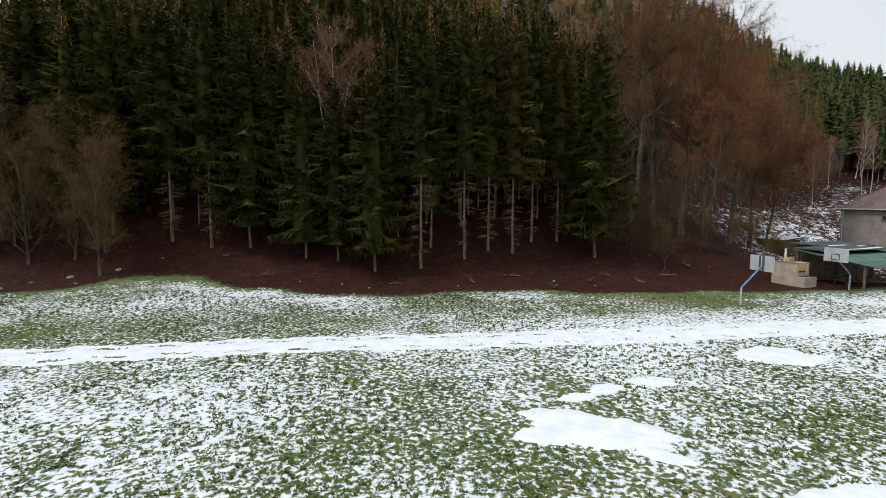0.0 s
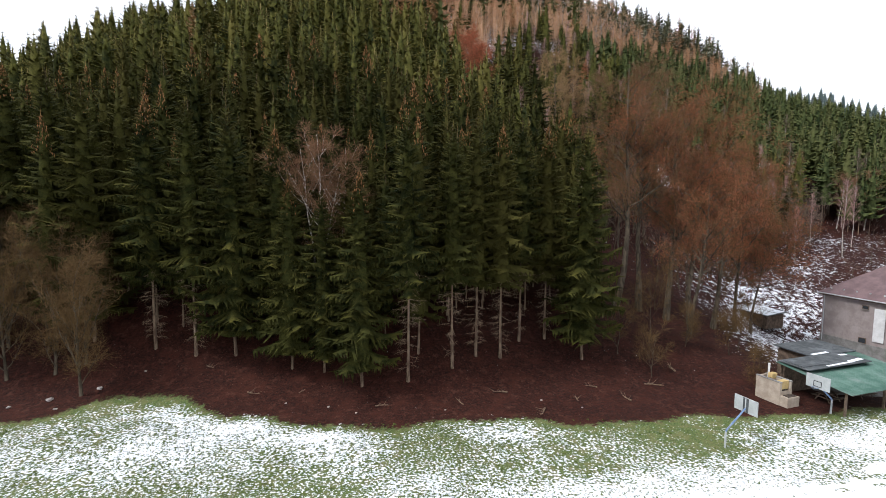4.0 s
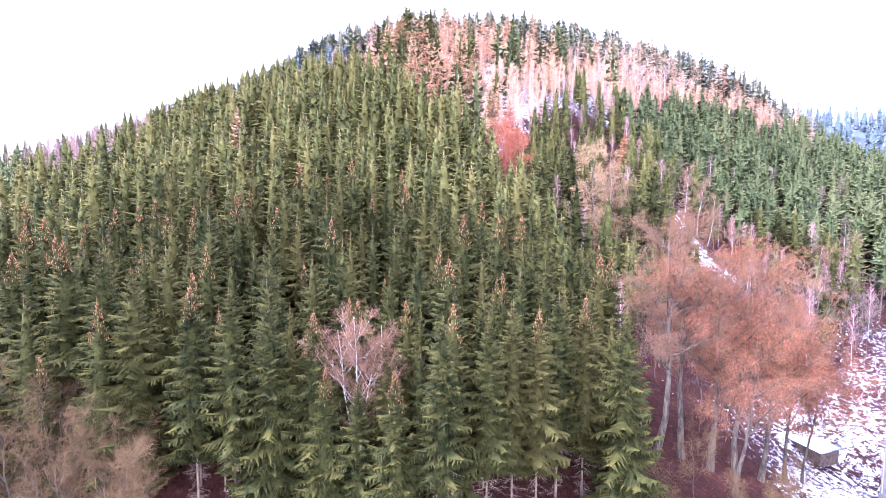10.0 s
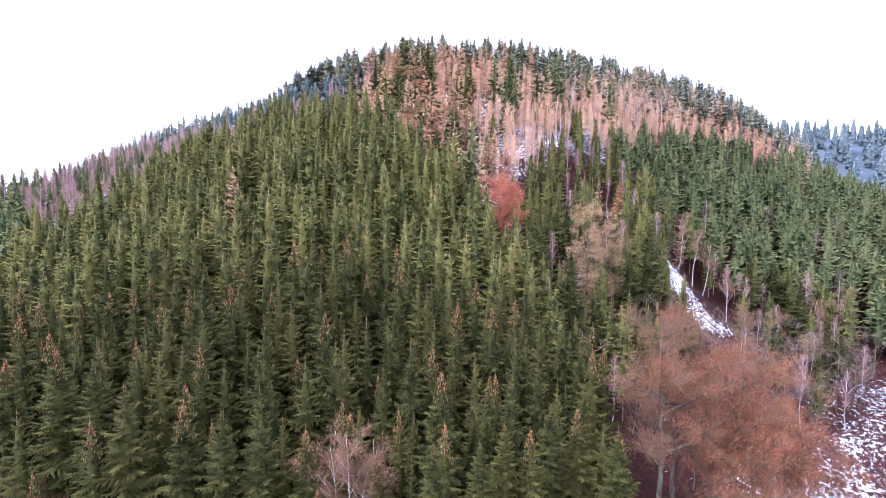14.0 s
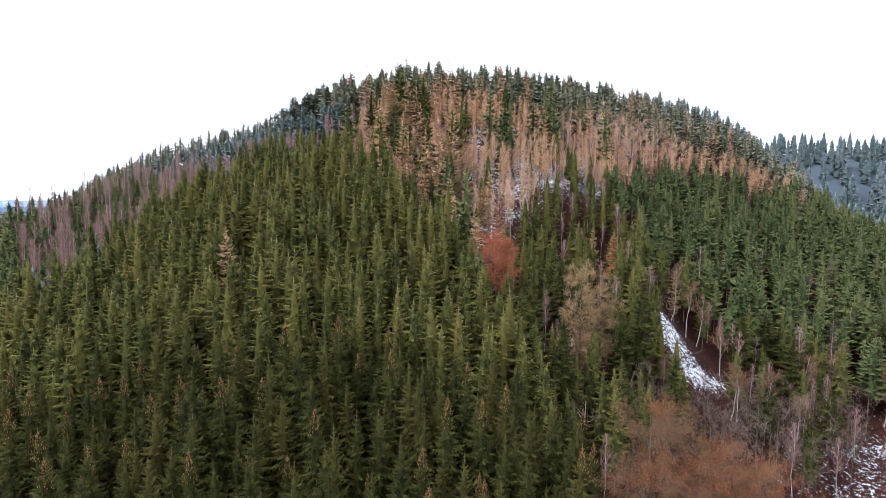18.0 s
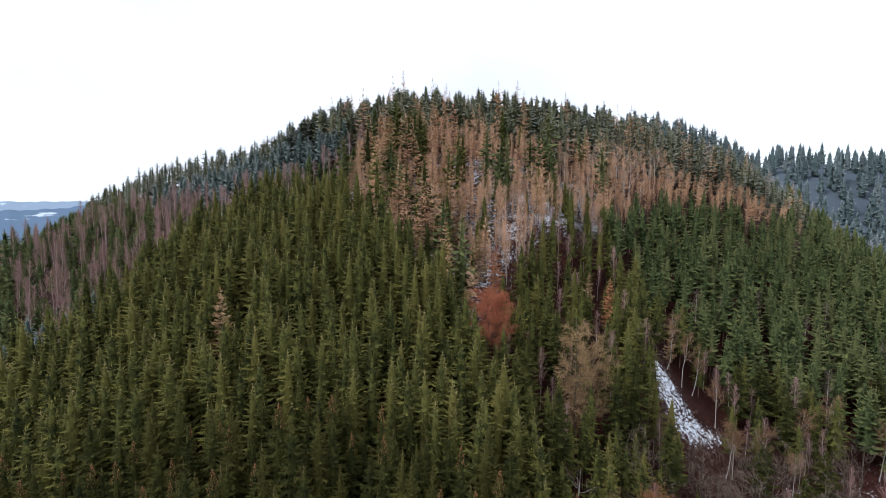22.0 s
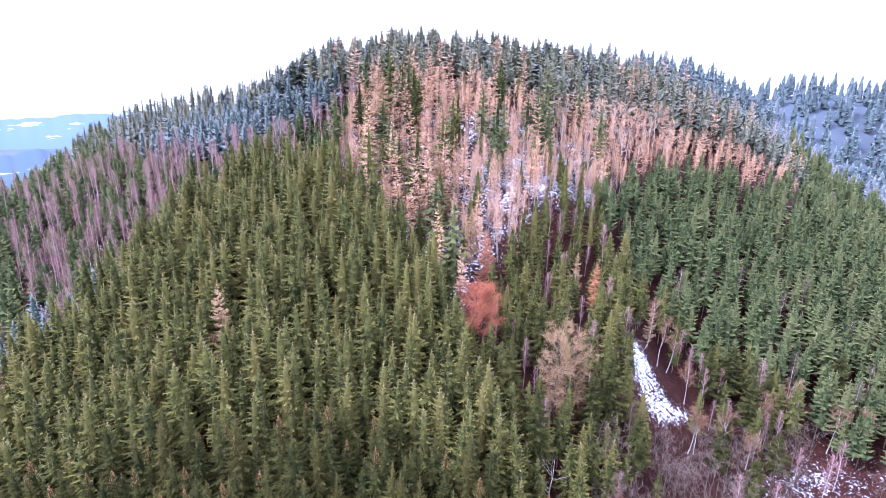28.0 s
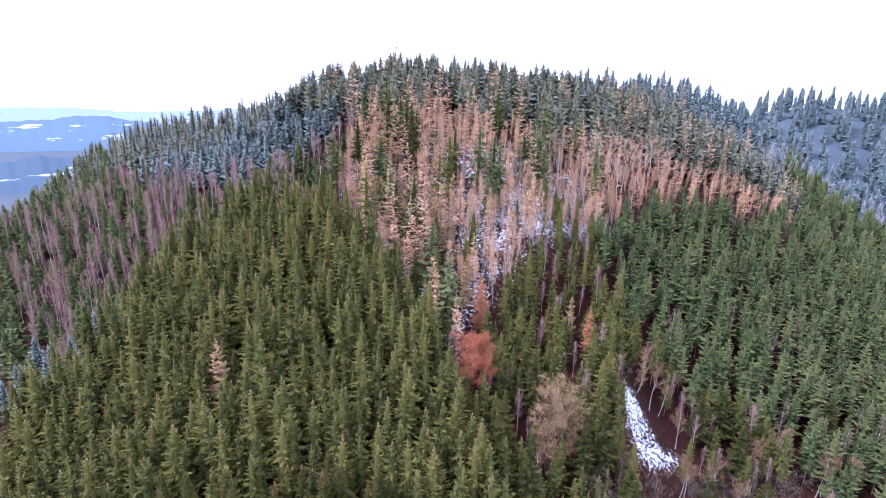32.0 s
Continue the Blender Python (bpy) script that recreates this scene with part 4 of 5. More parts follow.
def bare_larch(seed, height=21.0):
    """A leafless larch: a straight stem with short fine side twigs."""
    rng = np.random.default_rng(seed)
    s = np.array([0, 1.0])
    return conifer(rng, height, 5.0, 2.6, 0.45, 0.8, 1.05, 5, 3, 1, core=0, droop=0.2, ragged=0.4, spray=0.04, loose=0.6), stem(np.stack([0 * s, 0 * s, -0.5 + (height * 0.97) * s], 1), 0.17 * (1 - 0.9 * s), 3)


def far_birch(seed, height=17.0, twigs=90, spread_=1.2, bottom=0.45):
    """A slender pale stem under a narrow brush of long rising twigs."""
    rng = np.random.default_rng(seed)
    s = np.linspace(0, 1, 4)
    bend = np.cumsum(rng.normal(0, 0.2, (4, 2)), 0) * (s > 0)[:, None]
    tr = np.stack([bend[:, 0], bend[:, 1], -0.4 + height * s], 1)
    u = rng.uniform(bottom, 0.98, twigs)
    p = np.stack([np.interp(u, s, tr[:, c]) for c in range(3)], 1)
    az = rng.uniform(0, 6.283, twigs)
    d = np.stack([np.cos(az), np.sin(az), rng.uniform(1.1, 2.6, twigs)], 1)
    d /= np.linalg.norm(d, axis=1)[:, None]
    ln = spread_ * 1.9 * np.sin(math.pi * (0.25 + 0.7 * (u - bottom) / (1 - bottom)))[:, None] * rng.uniform(0.6, 1.3, (twigs, 1))
    side = np.cross(d, rng.normal(0, 1, d.shape))
    side *= 0.03 / np.linalg.norm(side, axis=1)[:, None]
    i = np.arange(twigs)
    v1, f1 = np.concatenate([p - side, p + side, p + d * ln]), np.stack([i, i + twigs, i + 2 * twigs], 1)
    v2, f2, _, _ = slivers(rng, p + d * ln * 0.5, d, 1.0, 0.022, 2, 0.35)
    v, f = joined([(v1, f1), (v2, f2)])
    return (v, f, (np.full(len(v), 0.3), np.full(len(v), 0.5))), stem(tr, 0.12 * (1 - 0.8 * s), 3)


rng1 = np.random.default_rng(3)
SP = [far_spruce(100 + i, radius=4.4, base=5.0, gap=0.62, per=5, pairs=3, hang=0, slope=0.48, spray=0.13) for i in range(8)]
SP_MIDDLE = [far_spruce(110 + i, radius=4.6, base=5.0, gap=0.8, per=5, pairs=1, hang=0, spray=0.26, slope=0.5) for i in range(6)]
SP_THIN = [far_spruce(120 + i, 22, 3.5, 3.6, gap=0.9, per=5, pairs=0, hang=1, spray=0.32, core=0.22, ragged=0.4, slope=0.6) for i in range(6)]
SP_FAR = [far_spruce(130 + i, radius=4.4, base=2.5, gap=1.05, per=5, pairs=0, hang=0, spray=0.36, slope=0.58) for i in range(5)]
SP_TINY = [far_spruce(160 + i, radius=4.6, base=1.0, gap=2.0, per=5, pairs=0, hang=0, spray=0.42, core=0.6, slope=0.48) for i in range(4)]
BI = [far_birch(130 + i, 16.0, 110, 1.7, 0.36) for i in range(6)]
LA = [bare_larch(140 + i) for i in range(4)]
LA = [((v, f, (tones[0] * 0, tones[1])), w) for (v, f, tones), w in LA]


def far_bush(seed, height, leaf=0):
    wood, twig, leaves = branching(np.random.default_rng(seed), height, height * 0.34, 0.2, 8, 3, 4, 0.3, radius=height * 0.011, upright=1.2, twig_len=1.0, twig_w=0.022, fine=1)
    return (twig[0], twig[1], (np.full(len(twig[0]), 0.2), np.full(len(twig[0]), 0.5))), wood


BU = [far_bush(150 + i, 10.0) for i in range(5)]

# main stand: the nearest three hundred are things of their own, the rest one mesh
xs, ys = stand(rng1, MAIN_WOOD, 3.2, 0.3)
order = np.argsort(ys + 0.25 * np.abs(xs + 15))
near = order[:280]
rest = order[280:]
for k, i in enumerate(near):
    kind = rng1.integers(6)
    plant("spruce", MID[kind], float(xs[i]), float(ys[i]), float(rng1.uniform(0.78, 1.08)), float(rng1.uniform(0, 360)), "olive-green conical spruce of the planted stand" + (" with cone-laden brown top" if kind in (1, 4) else ""), "spruce tree", "spruces of the planted stand", squash=float(rng1.uniform(0.66, 0.86)))
forest("spruce_stand", rng1, xs[rest], ys[rest], SP, rng1.uniform(0.72, 1.08, len(rest)), M_SPRUCE_STAND, "dense planted stand of olive-green spruces", "spruce forest")

xs, ys = stand(rng1, RIGHT_WOOD, 3.9)
forest("dark_spruce_stand", rng1, xs, ys, SP_MIDDLE, rng1.uniform(0.55, 0.88, len(xs)), M_SPRUCE_DARK, "dense dark green spruces on the far slope", "spruce forest")
xs, ys = stand(rng1, [(56, 120), (70, 112), (90, 102), (115, 90), (150, 95), (140, 130), (90, 150), (60, 150)], 13.0)
forest("slope_birches", rng1, xs, ys, BI, rng1.uniform(0.7, 1.1, len(xs)), M_BRUSH, "single bare brown birches among dark spruces", "birch forest", M_BARK_BIRCH)
xs, ys = stand(rng1, RIGHT_BACK, 7.2)
forest("dark_spruce_stand", rng1, xs, ys, SP_TINY, rng1.uniform(0.6, 0.95, len(xs)), M_SPRUCE_DARK, "dark green spruces behind the side valley", "spruce forest")
xs, ys = stand(rng1, LEFT_WOOD, 6.4)
forest("dark_spruce_stand", rng1, xs, ys, SP_FAR, rng1.uniform(0.5, 0.85, len(xs)), M_SPRUCE_DARK, "young dark spruces on the lower flank", "spruce forest")
xs, ys = stand(rng1, RIDGE_WOOD, 5.4)
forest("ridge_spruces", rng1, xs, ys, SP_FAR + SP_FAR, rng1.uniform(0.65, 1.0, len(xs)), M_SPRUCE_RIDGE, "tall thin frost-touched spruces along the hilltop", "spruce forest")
xs, ys = stand(rng1, [(-245, 232), (-165, 222), (-104, 205), (-62, 212), (-62, 268), (-150, 286), (-250, 276)], 5.8)
forest("ridge_spruces", rng1, xs, ys, SP_THIN, rng1.uniform(0.45, 0.8, len(xs)), M_SPRUCE_RIDGE, "tall spruces on the shoulder of the hill", "spruce forest")
xs, ys = stand(rng1, [(40, 250), (110, 246), (152, 244), (176, 300), (110, 330), (40, 300)], 6.0)
forest("back_ridge_spruces", rng1, xs, ys, SP_FAR, rng1.uniform(0.8, 1.2, len(xs)), M_SPRUCE_PALE, "spruces on the ridge behind, haze put into their pale colour", "spruce forest")
xs, ys = stand(rng1, CREST_WOOD, 4.8)
forest("crest_spruces", rng1, xs, ys, SP_THIN, rng1.uniform(0.7, 1.0, len(xs)), M_SPRUCE_RIDGE, "tall old spruces along the crest of the slope", "spruce forest")
xs, ys = stand(rng1, FROST_WOOD, 4.3)
forest("frosted_spruces", rng1, xs, ys, SP_FAR, rng1.uniform(0.42, 0.8, len(xs)), M_SPRUCE_FROST, "spruces white with hoar frost below the hilltop", "spruce forest")
xs, ys = stand(rng1, FROST_EDGE, 4.2)
forest("frosted_spruces", rng1, xs, ys, SP, rng1.uniform(0.4, 0.7, len(xs)), M_SPRUCE_FROST, "young frosted spruces along a clearing", "spruce forest")
xs, ys = stand(rng1, PINK_WOOD, 3.4)
k = rng1.uniform(size=len(xs)) < 0.44
forest("birch_stand", rng1, xs[k], ys[k], BI, rng1.uniform(0.6, 1.0, k.sum()), M_BIRCH_STAND, "leafless birches with reddish twigs and pale stems", "birch forest", M_BARK_BIRCH)
forest("birch_stand_spruces", rng1, xs[~k], ys[~k], SP_FAR, rng1.uniform(0.3, 0.62, (~k).sum()), M_SPRUCE_DARK, "young spruces scattered between birches", "spruce forest")
xs, ys = stand(rng1, LARCH_WOOD, 2.6)
r = rng1.uniform(size=len(xs))
k = (r < 0.80) & (ys > 125) & (np.hypot((xs - 33) / 8, (ys - 158) / 4) > 1)
forest("birch_stand", rng1, xs[k], ys[k], BI, rng1.uniform(0.5, 0.9, k.sum()), M_LARCH_STAND, "leafless slender trees over snowy ground", "birch forest", M_BARK_BIRCH)
k = (r > 0.80) & (r < 0.88) & (ys > 125)
forest("larch_stand", rng1, xs[k], ys[k], LA, rng1.uniform(0.7, 1.1, k.sum()), M_LARCH_STAND, "bare pinkish-brown larches on the upper slope", "larch forest")
k = r > 0.965
forest("slope_spruces", rng1, xs[k], ys[k], SP_THIN, rng1.uniform(0.7, 1.15, k.sum()), M_SPRUCE_DARK, "single tall spruces between larches", "spruce forest")
xs, ys = stand(rng1, [(-21, 130), (-5, 113), (5, 106), (11, 122), (8, 138), (-16, 142)], 4.4)
k = rng1.uniform(size=len(xs)) < 0.4
forest("slope_spruces", rng1, xs[k], ys[k], SP, rng1.uniform(0.5, 0.95, k.sum()), M_SPRUCE_STAND, "green spruces between yellow-brown larches", "spruce forest")
forest("larch_stand", rng1, xs[~k], ys[~k], LA, rng1.uniform(0.55, 0.9, (~k).sum()), M_LARCH_STAND, "yellow-brown bare larches on snowy ground", "larch forest")
xs, ys = stand(rng1, [(-27, 140), (-7, 124), (5, 140), (-3, 180), (-25, 182)], 6.2)
k = rng1.uniform(size=len(xs)) < 0.36
forest("slope_spruces", rng1, xs[k], ys[k], SP_THIN, rng1.uniform(0.75, 1.2, k.sum()), M_SPRUCE_STAND, "tall spruces in a strip up the slope", "spruce forest")
forest("larch_stand", rng1, xs[~k], ys[~k], LA, rng1.uniform(0.8, 1.2, (~k).sum()), M_LARCH_STAND, "tall peach-brown larches in a strip up the slope", "larch forest")
xs, ys = stand(rng1, RIDGE_WOOD, 11.0)
forest("ridge_larches", rng1, xs, ys, LA + BU, rng1.uniform(0.8, 1.25, len(xs)), M_LARCH_STAND, "single bare larches and broadleaf trees on the hilltop", "larch forest")
xs, ys = stand(rng1, CREST_WOOD, 11.0)
forest("ridge_larches", rng1, xs, ys, LA, rng1.uniform(0.8, 1.1, len(xs)), M_LARCH_STAND, "single bare larches on the crest", "larch forest")
xs, ys = stand(rng1, [(18, 142), (40, 150), (52, 164), (44, 168), (30, 156), (14, 148)], 5.0)
forest("slope_spruces", rng1, xs, ys, SP, rng1.uniform(0.4, 0.75, len(xs)), M_SPRUCE_STAND, "young green spruces below the bare wood", "spruce forest")
xs, ys = stand(rng1, GULLY_WOOD, 3.2)
r = rng1.uniform(size=len(xs))
k = (r < 0.78) & ~inside(CLEAR, xs, ys)
forest("gully_spruces", rng1, xs[k], ys[k], SP, rng1.uniform(0.5, 0.85, k.sum()), M_SPRUCE_STAND, "green spruces along a snowy gully", "spruce forest")
k = (r > 0.78) & ~inside(CLEAR, xs, ys)
forest("gully_birches", rng1, xs[k], ys[k], BI, rng1.uniform(0.5, 0.9, k.sum()), M_BIRCH_STAND, "bare birches along a snowy gully", "birch forest", M_BARK_BIRCH)
xs, ys = stand(rng1, [(40, 168), (62, 176), (84, 190), (80, 200), (46, 186)], 6.0)
forest("old_bare_trees", rng1, xs, ys, BU, rng1.uniform(1.2, 1.75, len(xs)), M_LARCH_STAND, "old pale bare broadleaf trees below the ridge", "broadleaf forest", M_BARK_BIRCH)
xs, ys = stand(rng1, [(44, 160), (60, 169), (84, 182), (114, 189), (132, 194), (130, 204), (90, 199), (56, 192)], 3.2)
forest("larch_row", rng1, xs, ys, LA + BI + BI, rng1.uniform(0.55, 0.85, len(xs)), M_LARCH_STAND, "row of bare larches below the ridge", "larch forest")
xs, ys = stand(rng1, [(120, 330), (300, 300), (640, 380), (640, 500), (120, 480)], 11.0)
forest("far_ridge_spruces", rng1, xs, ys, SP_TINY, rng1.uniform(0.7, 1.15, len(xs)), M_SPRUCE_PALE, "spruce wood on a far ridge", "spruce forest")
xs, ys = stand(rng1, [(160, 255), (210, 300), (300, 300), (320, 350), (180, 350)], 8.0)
forest("valley_bare_trees", rng1, xs, ys, BI, rng1.uniform(0.7, 1.1, len(xs)), M_PALE_TWIG, "bare trees across the side valley, paled to stand for haze", "broadleaf forest", M_BARK_GREY)
xs, ys = stand(rng1, BANK_WOOD, 3.6)
k = ~inside(TRACK, xs, ys) & ~(inside(CLEAR, xs, ys) & (ys > 97))
xs, ys = xs[k], ys[k]
forest("bank_trees", rng1, xs, ys, BU, rng1.uniform(0.5, 1.3, len(xs)), M_BRUSH, "thin bare trees on the littered bank", "broadleaf forest", M_BARK_GREY)
xs, ys = stand(rng1, [(34, 80), (46, 84), (62, 88), (74, 100), (64, 104), (52, 98), (40, 90)], 4.2)
k = (rng1.uniform(size=len(xs)) < 0.45) & ~inside(CLEAR, xs, ys)
forest("bank_spruces", rng1, xs[k], ys[k], SP, rng1.uniform(0.35, 0.62, k.sum()), M_SPRUCE_STAND, "young green spruces among bare brush on the bank", "spruce forest")
xs, ys = stand(rng1, [(46, 70), (60, 62), (110, 66), (130, 84), (112, 92), (88, 108), (66, 96)], 9.0)
forest("valley_brush", rng1, xs, ys, BU, rng1.uniform(0.3, 0.8, len(xs)), M_BRUSH, "low bare brush on the snowy valley floor", "shrubs", M_BARK_GREY)
xs, ys = stand(rng1, [(52, 80), (70, 104), (96, 108), (120, 90), (150, 96), (150, 80), (110, 76), (84, 88)], 11.0)
forest("valley_birches", rng1, xs, ys, BI, rng1.uniform(0.6, 0.95, len(xs)), M_BIRCH_STAND, "bare pale-stemmed birches in the side valley", "birch forest", M_BARK_BIRCH)

# ---- meadow: snow track, patches, tufts ----
def track_line(x):
    """The middle of the snowy track across the meadow."""
    return 24.3 + 0.12 * x


def build_track():
    xs, w = np.arange(-75, 76, 0.3), np.linspace(-1, 1, 15)
    rng = np.random.default_rng(8)
    v, f = [], []
    for i, x in enumerate(xs):
        half = 1.45 + 0.16 * math.sin(x * 1.7) + 0.1 * math.sin(x * 4.1 + 1) + rng.normal(0, 0.06) + 0.5 * max(0, (x - 14) / 20)
        for t in w:
            y = track_line(x) + t * half
            rut = -0.085 * math.exp(-(((abs(t) - 0.5) / 0.13) ** 2)) * (0.7 + 0.3 * math.sin(x * 2.3 + t * 3))
            v.append((x, y, float(0.075 * (1 - t**4)) + rut - 0.02 + rng.normal(0, 0.008)))
    v = np.array(v)
    v[:, 2] += land(v[:, 0], v[:, 1])
    n = len(w)
    i = (np.arange(len(xs) - 1)[:, None] * n + np.arange(n - 1)[None, :]).ravel()
    f = np.concatenate([np.stack([i, i + n, i + n + 1], 1), np.stack([i, i + n + 1, i + 1], 1)])
    tagged(new("snow_track", np_mesh("snow_track", v, f, M_SNOW, smooth=True)), "white snow-packed farm track with wheel ruts", "track", kind="structure")


build_track()


def snow_patch(cx, cy, rx, ry, seed, turn=0.0):
    """A flat drift with a ragged outline, thinning to its edge."""
    rng = np.random.default_rng(seed)
    ph = rng.uniform(0, 6.283, 5)
    a = np.linspace(0, 2 * math.pi, 72, endpoint=False)
    r = 1 + 0.12 * np.sin(2 * a + ph[0]) + 0.09 * np.sin(3 * a + ph[1]) + 0.06 * np.sin(7 * a + ph[2]) + 0.05 * np.sin(13 * a + ph[3]) + rng.normal(0, 0.03, 72)
    v = [(cx, cy, 0.06)]
    for ring, h in ((0.35, 0.06), (0.7, 0.055), (0.9, 0.045), (1.0, -0.02)):
        x, y = np.cos(a) * r * ring * rx, np.sin(a) * r * ring * ry
        v += list(zip(cx + x * math.cos(turn) - y * math.sin(turn), cy + x * math.sin(turn) + y * math.cos(turn), np.full(72, h) + rng.normal(0, 0.004, 72)))
    v = np.array(v)
    v[:, 2] += land(v[:, 0], v[:, 1])
    k, nx = np.arange(72), (np.arange(72) + 1) % 72
    f = [np.stack([0 * k, 1 + k, 1 + nx], 1)]
    for i in range(3):
        a0, b0 = 1 + 72 * i, 1 + 72 * (i + 1)
        f += [np.stack([a0 + k, b0 + k, b0 + nx], 1), np.stack([a0 + k, b0 + nx, a0 + nx], 1)]
    tagged(new("snow_patch", np_mesh("snow_patch", v, np.concatenate(f), M_SNOW, smooth=True)), "flat patch of unbroken snow on the meadow grass", "snow patch", "snow patches")


for k, (cx, cy, rx, ry, turn) in enumerate([(4.9, 14.9, 2.2, 1.35, -0.35), (3.2, 14.4, 0.9, 0.7, 0.2), (15.4, 21.9, 1.9, 1.3, 0.2), (8.4, 19.0, 1.1, 0.5, 0.2), (6.3, 18.2, 0.9, 0.45, 0.4), (5.0, 17.4, 0.7, 0.4, 0.1), (9.6, 10.8, 2.6, 0.8, 0.1), (6.3, 13.2, 0.8, 0.4, -0.5), (31.5, 30.5, 3.5, 1.0, 0.15)]):
    snow_patch(cx, cy, rx, ry, 60 + k, turn)


def build_tufts():
    """Grass tufts that stand out of the snow: bent blades in clumps."""
    rng = np.random.default_rng(21)
    n = 40000
    y = 1.0 + 36.5 * rng.uniform(0, 1, n) ** 1.25
    x = rng.uniform(-1, 1, n) * (y * 1.02 + 3)
    field = np.sin(x * 0.9 + 1.1 * np.sin(y * 0.8)) * np.sin(y * 1.1 + np.sin(x * 0.5)) + 0.6 * np.sin(x * 0.33 + y * 0.21)
    off = np.abs(y - track_line(x))
    k = ((off > 1.5) & (field + rng.normal(0, 0.5, n) > -0.55)) | ((off < 0.16) & (np.sin(x * 0.9) + rng.normal(0, 0.6, n) > 0.2)) | ((np.abs(off - 0.62) < 0.07) & (rng.uniform(size=n) < 0.5))
    k &= ~((x > 7 + 3 * np.sin(y)) & (y > 26) & (rng.uniform(size=n) < 0.75))
    k &= rng.uniform(size=n) < np.clip((y - 1) / 9, 0.05, 1)
    for cx, cy, rx, ry in ((4.9, 14.9, 2.2, 1.4), (15.4, 21.9, 1.9, 1.3), (9.6, 10.8, 2.4, 0.7)):
        k &= ((x - cx) / rx) ** 2 + ((y - cy) / ry) ** 2 > 0.95
    x, y = x[k], y[k]
    per = 5
    size = rng.uniform(0.6, 1.3, len(x)) * (0.8 + 0.01 * y)
    cx, cy, sz = np.repeat(x, per), np.repeat(y, per), np.repeat(size, per)
    az = rng.uniform(0, 6.283, len(cx))
    px, py = cx + np.cos(az) * 0.035 * sz, cy + np.sin(az) * 0.035 * sz
    base = np.stack([px, py, land(px, py) - 0.01], 1)
    side = np.stack([-np.sin(az), np.cos(az), 0 * az], 1) * (0.052 * sz)[:, None]
    tip = base + np.stack([np.cos(az) * 0.06, np.sin(az) * 0.06, rng.uniform(0.035, 0.08, len(az))], 1) * sz[:, None]
    m = len(cx)
    i = np.arange(m)
    me = np_mesh("grass_tufts", np.concatenate([base - side, base + side, tip]), np.stack([i, i + m, i + 2 * m], 1), M_GRASS)
    tagged(new("grass_tufts", me), "dark green grass tufts poking through thin snow", "grass", kind="stuff")


build_tufts()

# ---- the yard: all of it stands square to the house ----
TURNED = -73.0


def yard(x, y, z=None):
    return pose(x, y, float(land(x, y)) if z is None else z, 0, 0, TURNED)


def sheet(lx, ly, thick=0.02, ribs=0, amp=0.02, along_x=True):
    """A roofing sheet, corrugated where ribs are given; ribs run along x."""
    n = max(ribs * 4, 1)
    v, f = [], []
    for i in range(n + 1):
        y = -ly / 2 + ly * i / n
        z = amp * math.sin(i * math.pi / 2) if ribs else 0
        for x in (-lx / 2, 0, lx / 2):
            v += [(x, y, z), (x, y, z - thick)]
    for i in range(n):
        a, b = 6 * i, 6 * (i + 1)
        for k in (0, 2):
            f += [(a + k, a + k + 2, b + k + 2), (a + k, b + k + 2, b + k), (a + k + 1, b + k + 3, a + k + 3), (a + k + 1, b + k + 1, b + k + 3)]
        f += [(a, b, b + 1), (a, b + 1, a + 1), (a + 4, a + 5, b + 5), (a + 4, b + 5, b + 4)]
    e = 6 * n
    for k in (0, 2):
        f += [(k, k + 1, k + 3), (k, k + 3, k + 2), (e + k, e + k + 3, e + k + 1), (e + k, e + k + 2, e + k + 3)]
    return np.array(v), np.array(f)


# house: long plastered wall towards the meadow, hipped sheet roof
house = thing("house", yard(48.6, 59.6, 0.0), "two-storey house with weathered pink-grey plaster and dark hipped roof", "house")
HL, HW, HE = 13.0, 11.0, 6.1
part("wall", box(HL, 0.4, HE + 0.6, (HL / 2, 0.2, -0.6)), M_PLASTER, house)
part("wall", box(HL, 0.4, HE + 0.6, (HL / 2, HW - 0.2, -0.6)), M_PLASTER, house)
part("wall", box(0.4, HW - 0.8, HE + 0.6, (0.2, HW / 2, -0.6)), M_PLASTER, house)
part("wall", box(0.4, HW - 0.8, HE + 0.6, (HL - 0.2, HW / 2, -0.6)), M_PLASTER, house)
part("plinth", box(HL + 0.08, 0.06, 1.5, (HL / 2, -0.03, -0.6), 0.01), M_CONCRETE, house, "damp-stained plinth")
bm = bmesh.new()
o = 0.45
low = [bm.verts.new(p) for p in ((-o, -o, HE), (HL + o, -o, HE), (HL + o, HW + o, HE), (-o, HW + o, HE))]
top = [bm.verts.new(p) for p in ((4.6, HW / 2, HE + 4.3), (HL - 4.6, HW / 2, HE + 4.3))]
for q in ((low[0], low[1], top[1], top[0]), (low[2], low[3], top[0], top[1]), (low[1], low[2], top[1]), (low[3], low[0], top[0]), low[::-1]):
    bm.faces.new(q)
roof = part("roof", bm, M_ROOF, house, "dark reddish sheet roof")
part("gutter", tube([(-o, -o - 0.06, HE - 0.04), (HL + o, -o - 0.06, HE - 0.06)], [0.07, 0.07]), M_STEEL, house)
part("fascia", box(HL + 0.8, 0.05, 0.2, (HL / 2, -0.42, HE - 0.24)), M_TIMBER, house)
for i in range(9):
    part("snow_guard", box(0.16, 0.06, 0.14, (0.7 + i * 1.4, 0.25, HE + 0.55), 0.01), M_STEEL, roof)
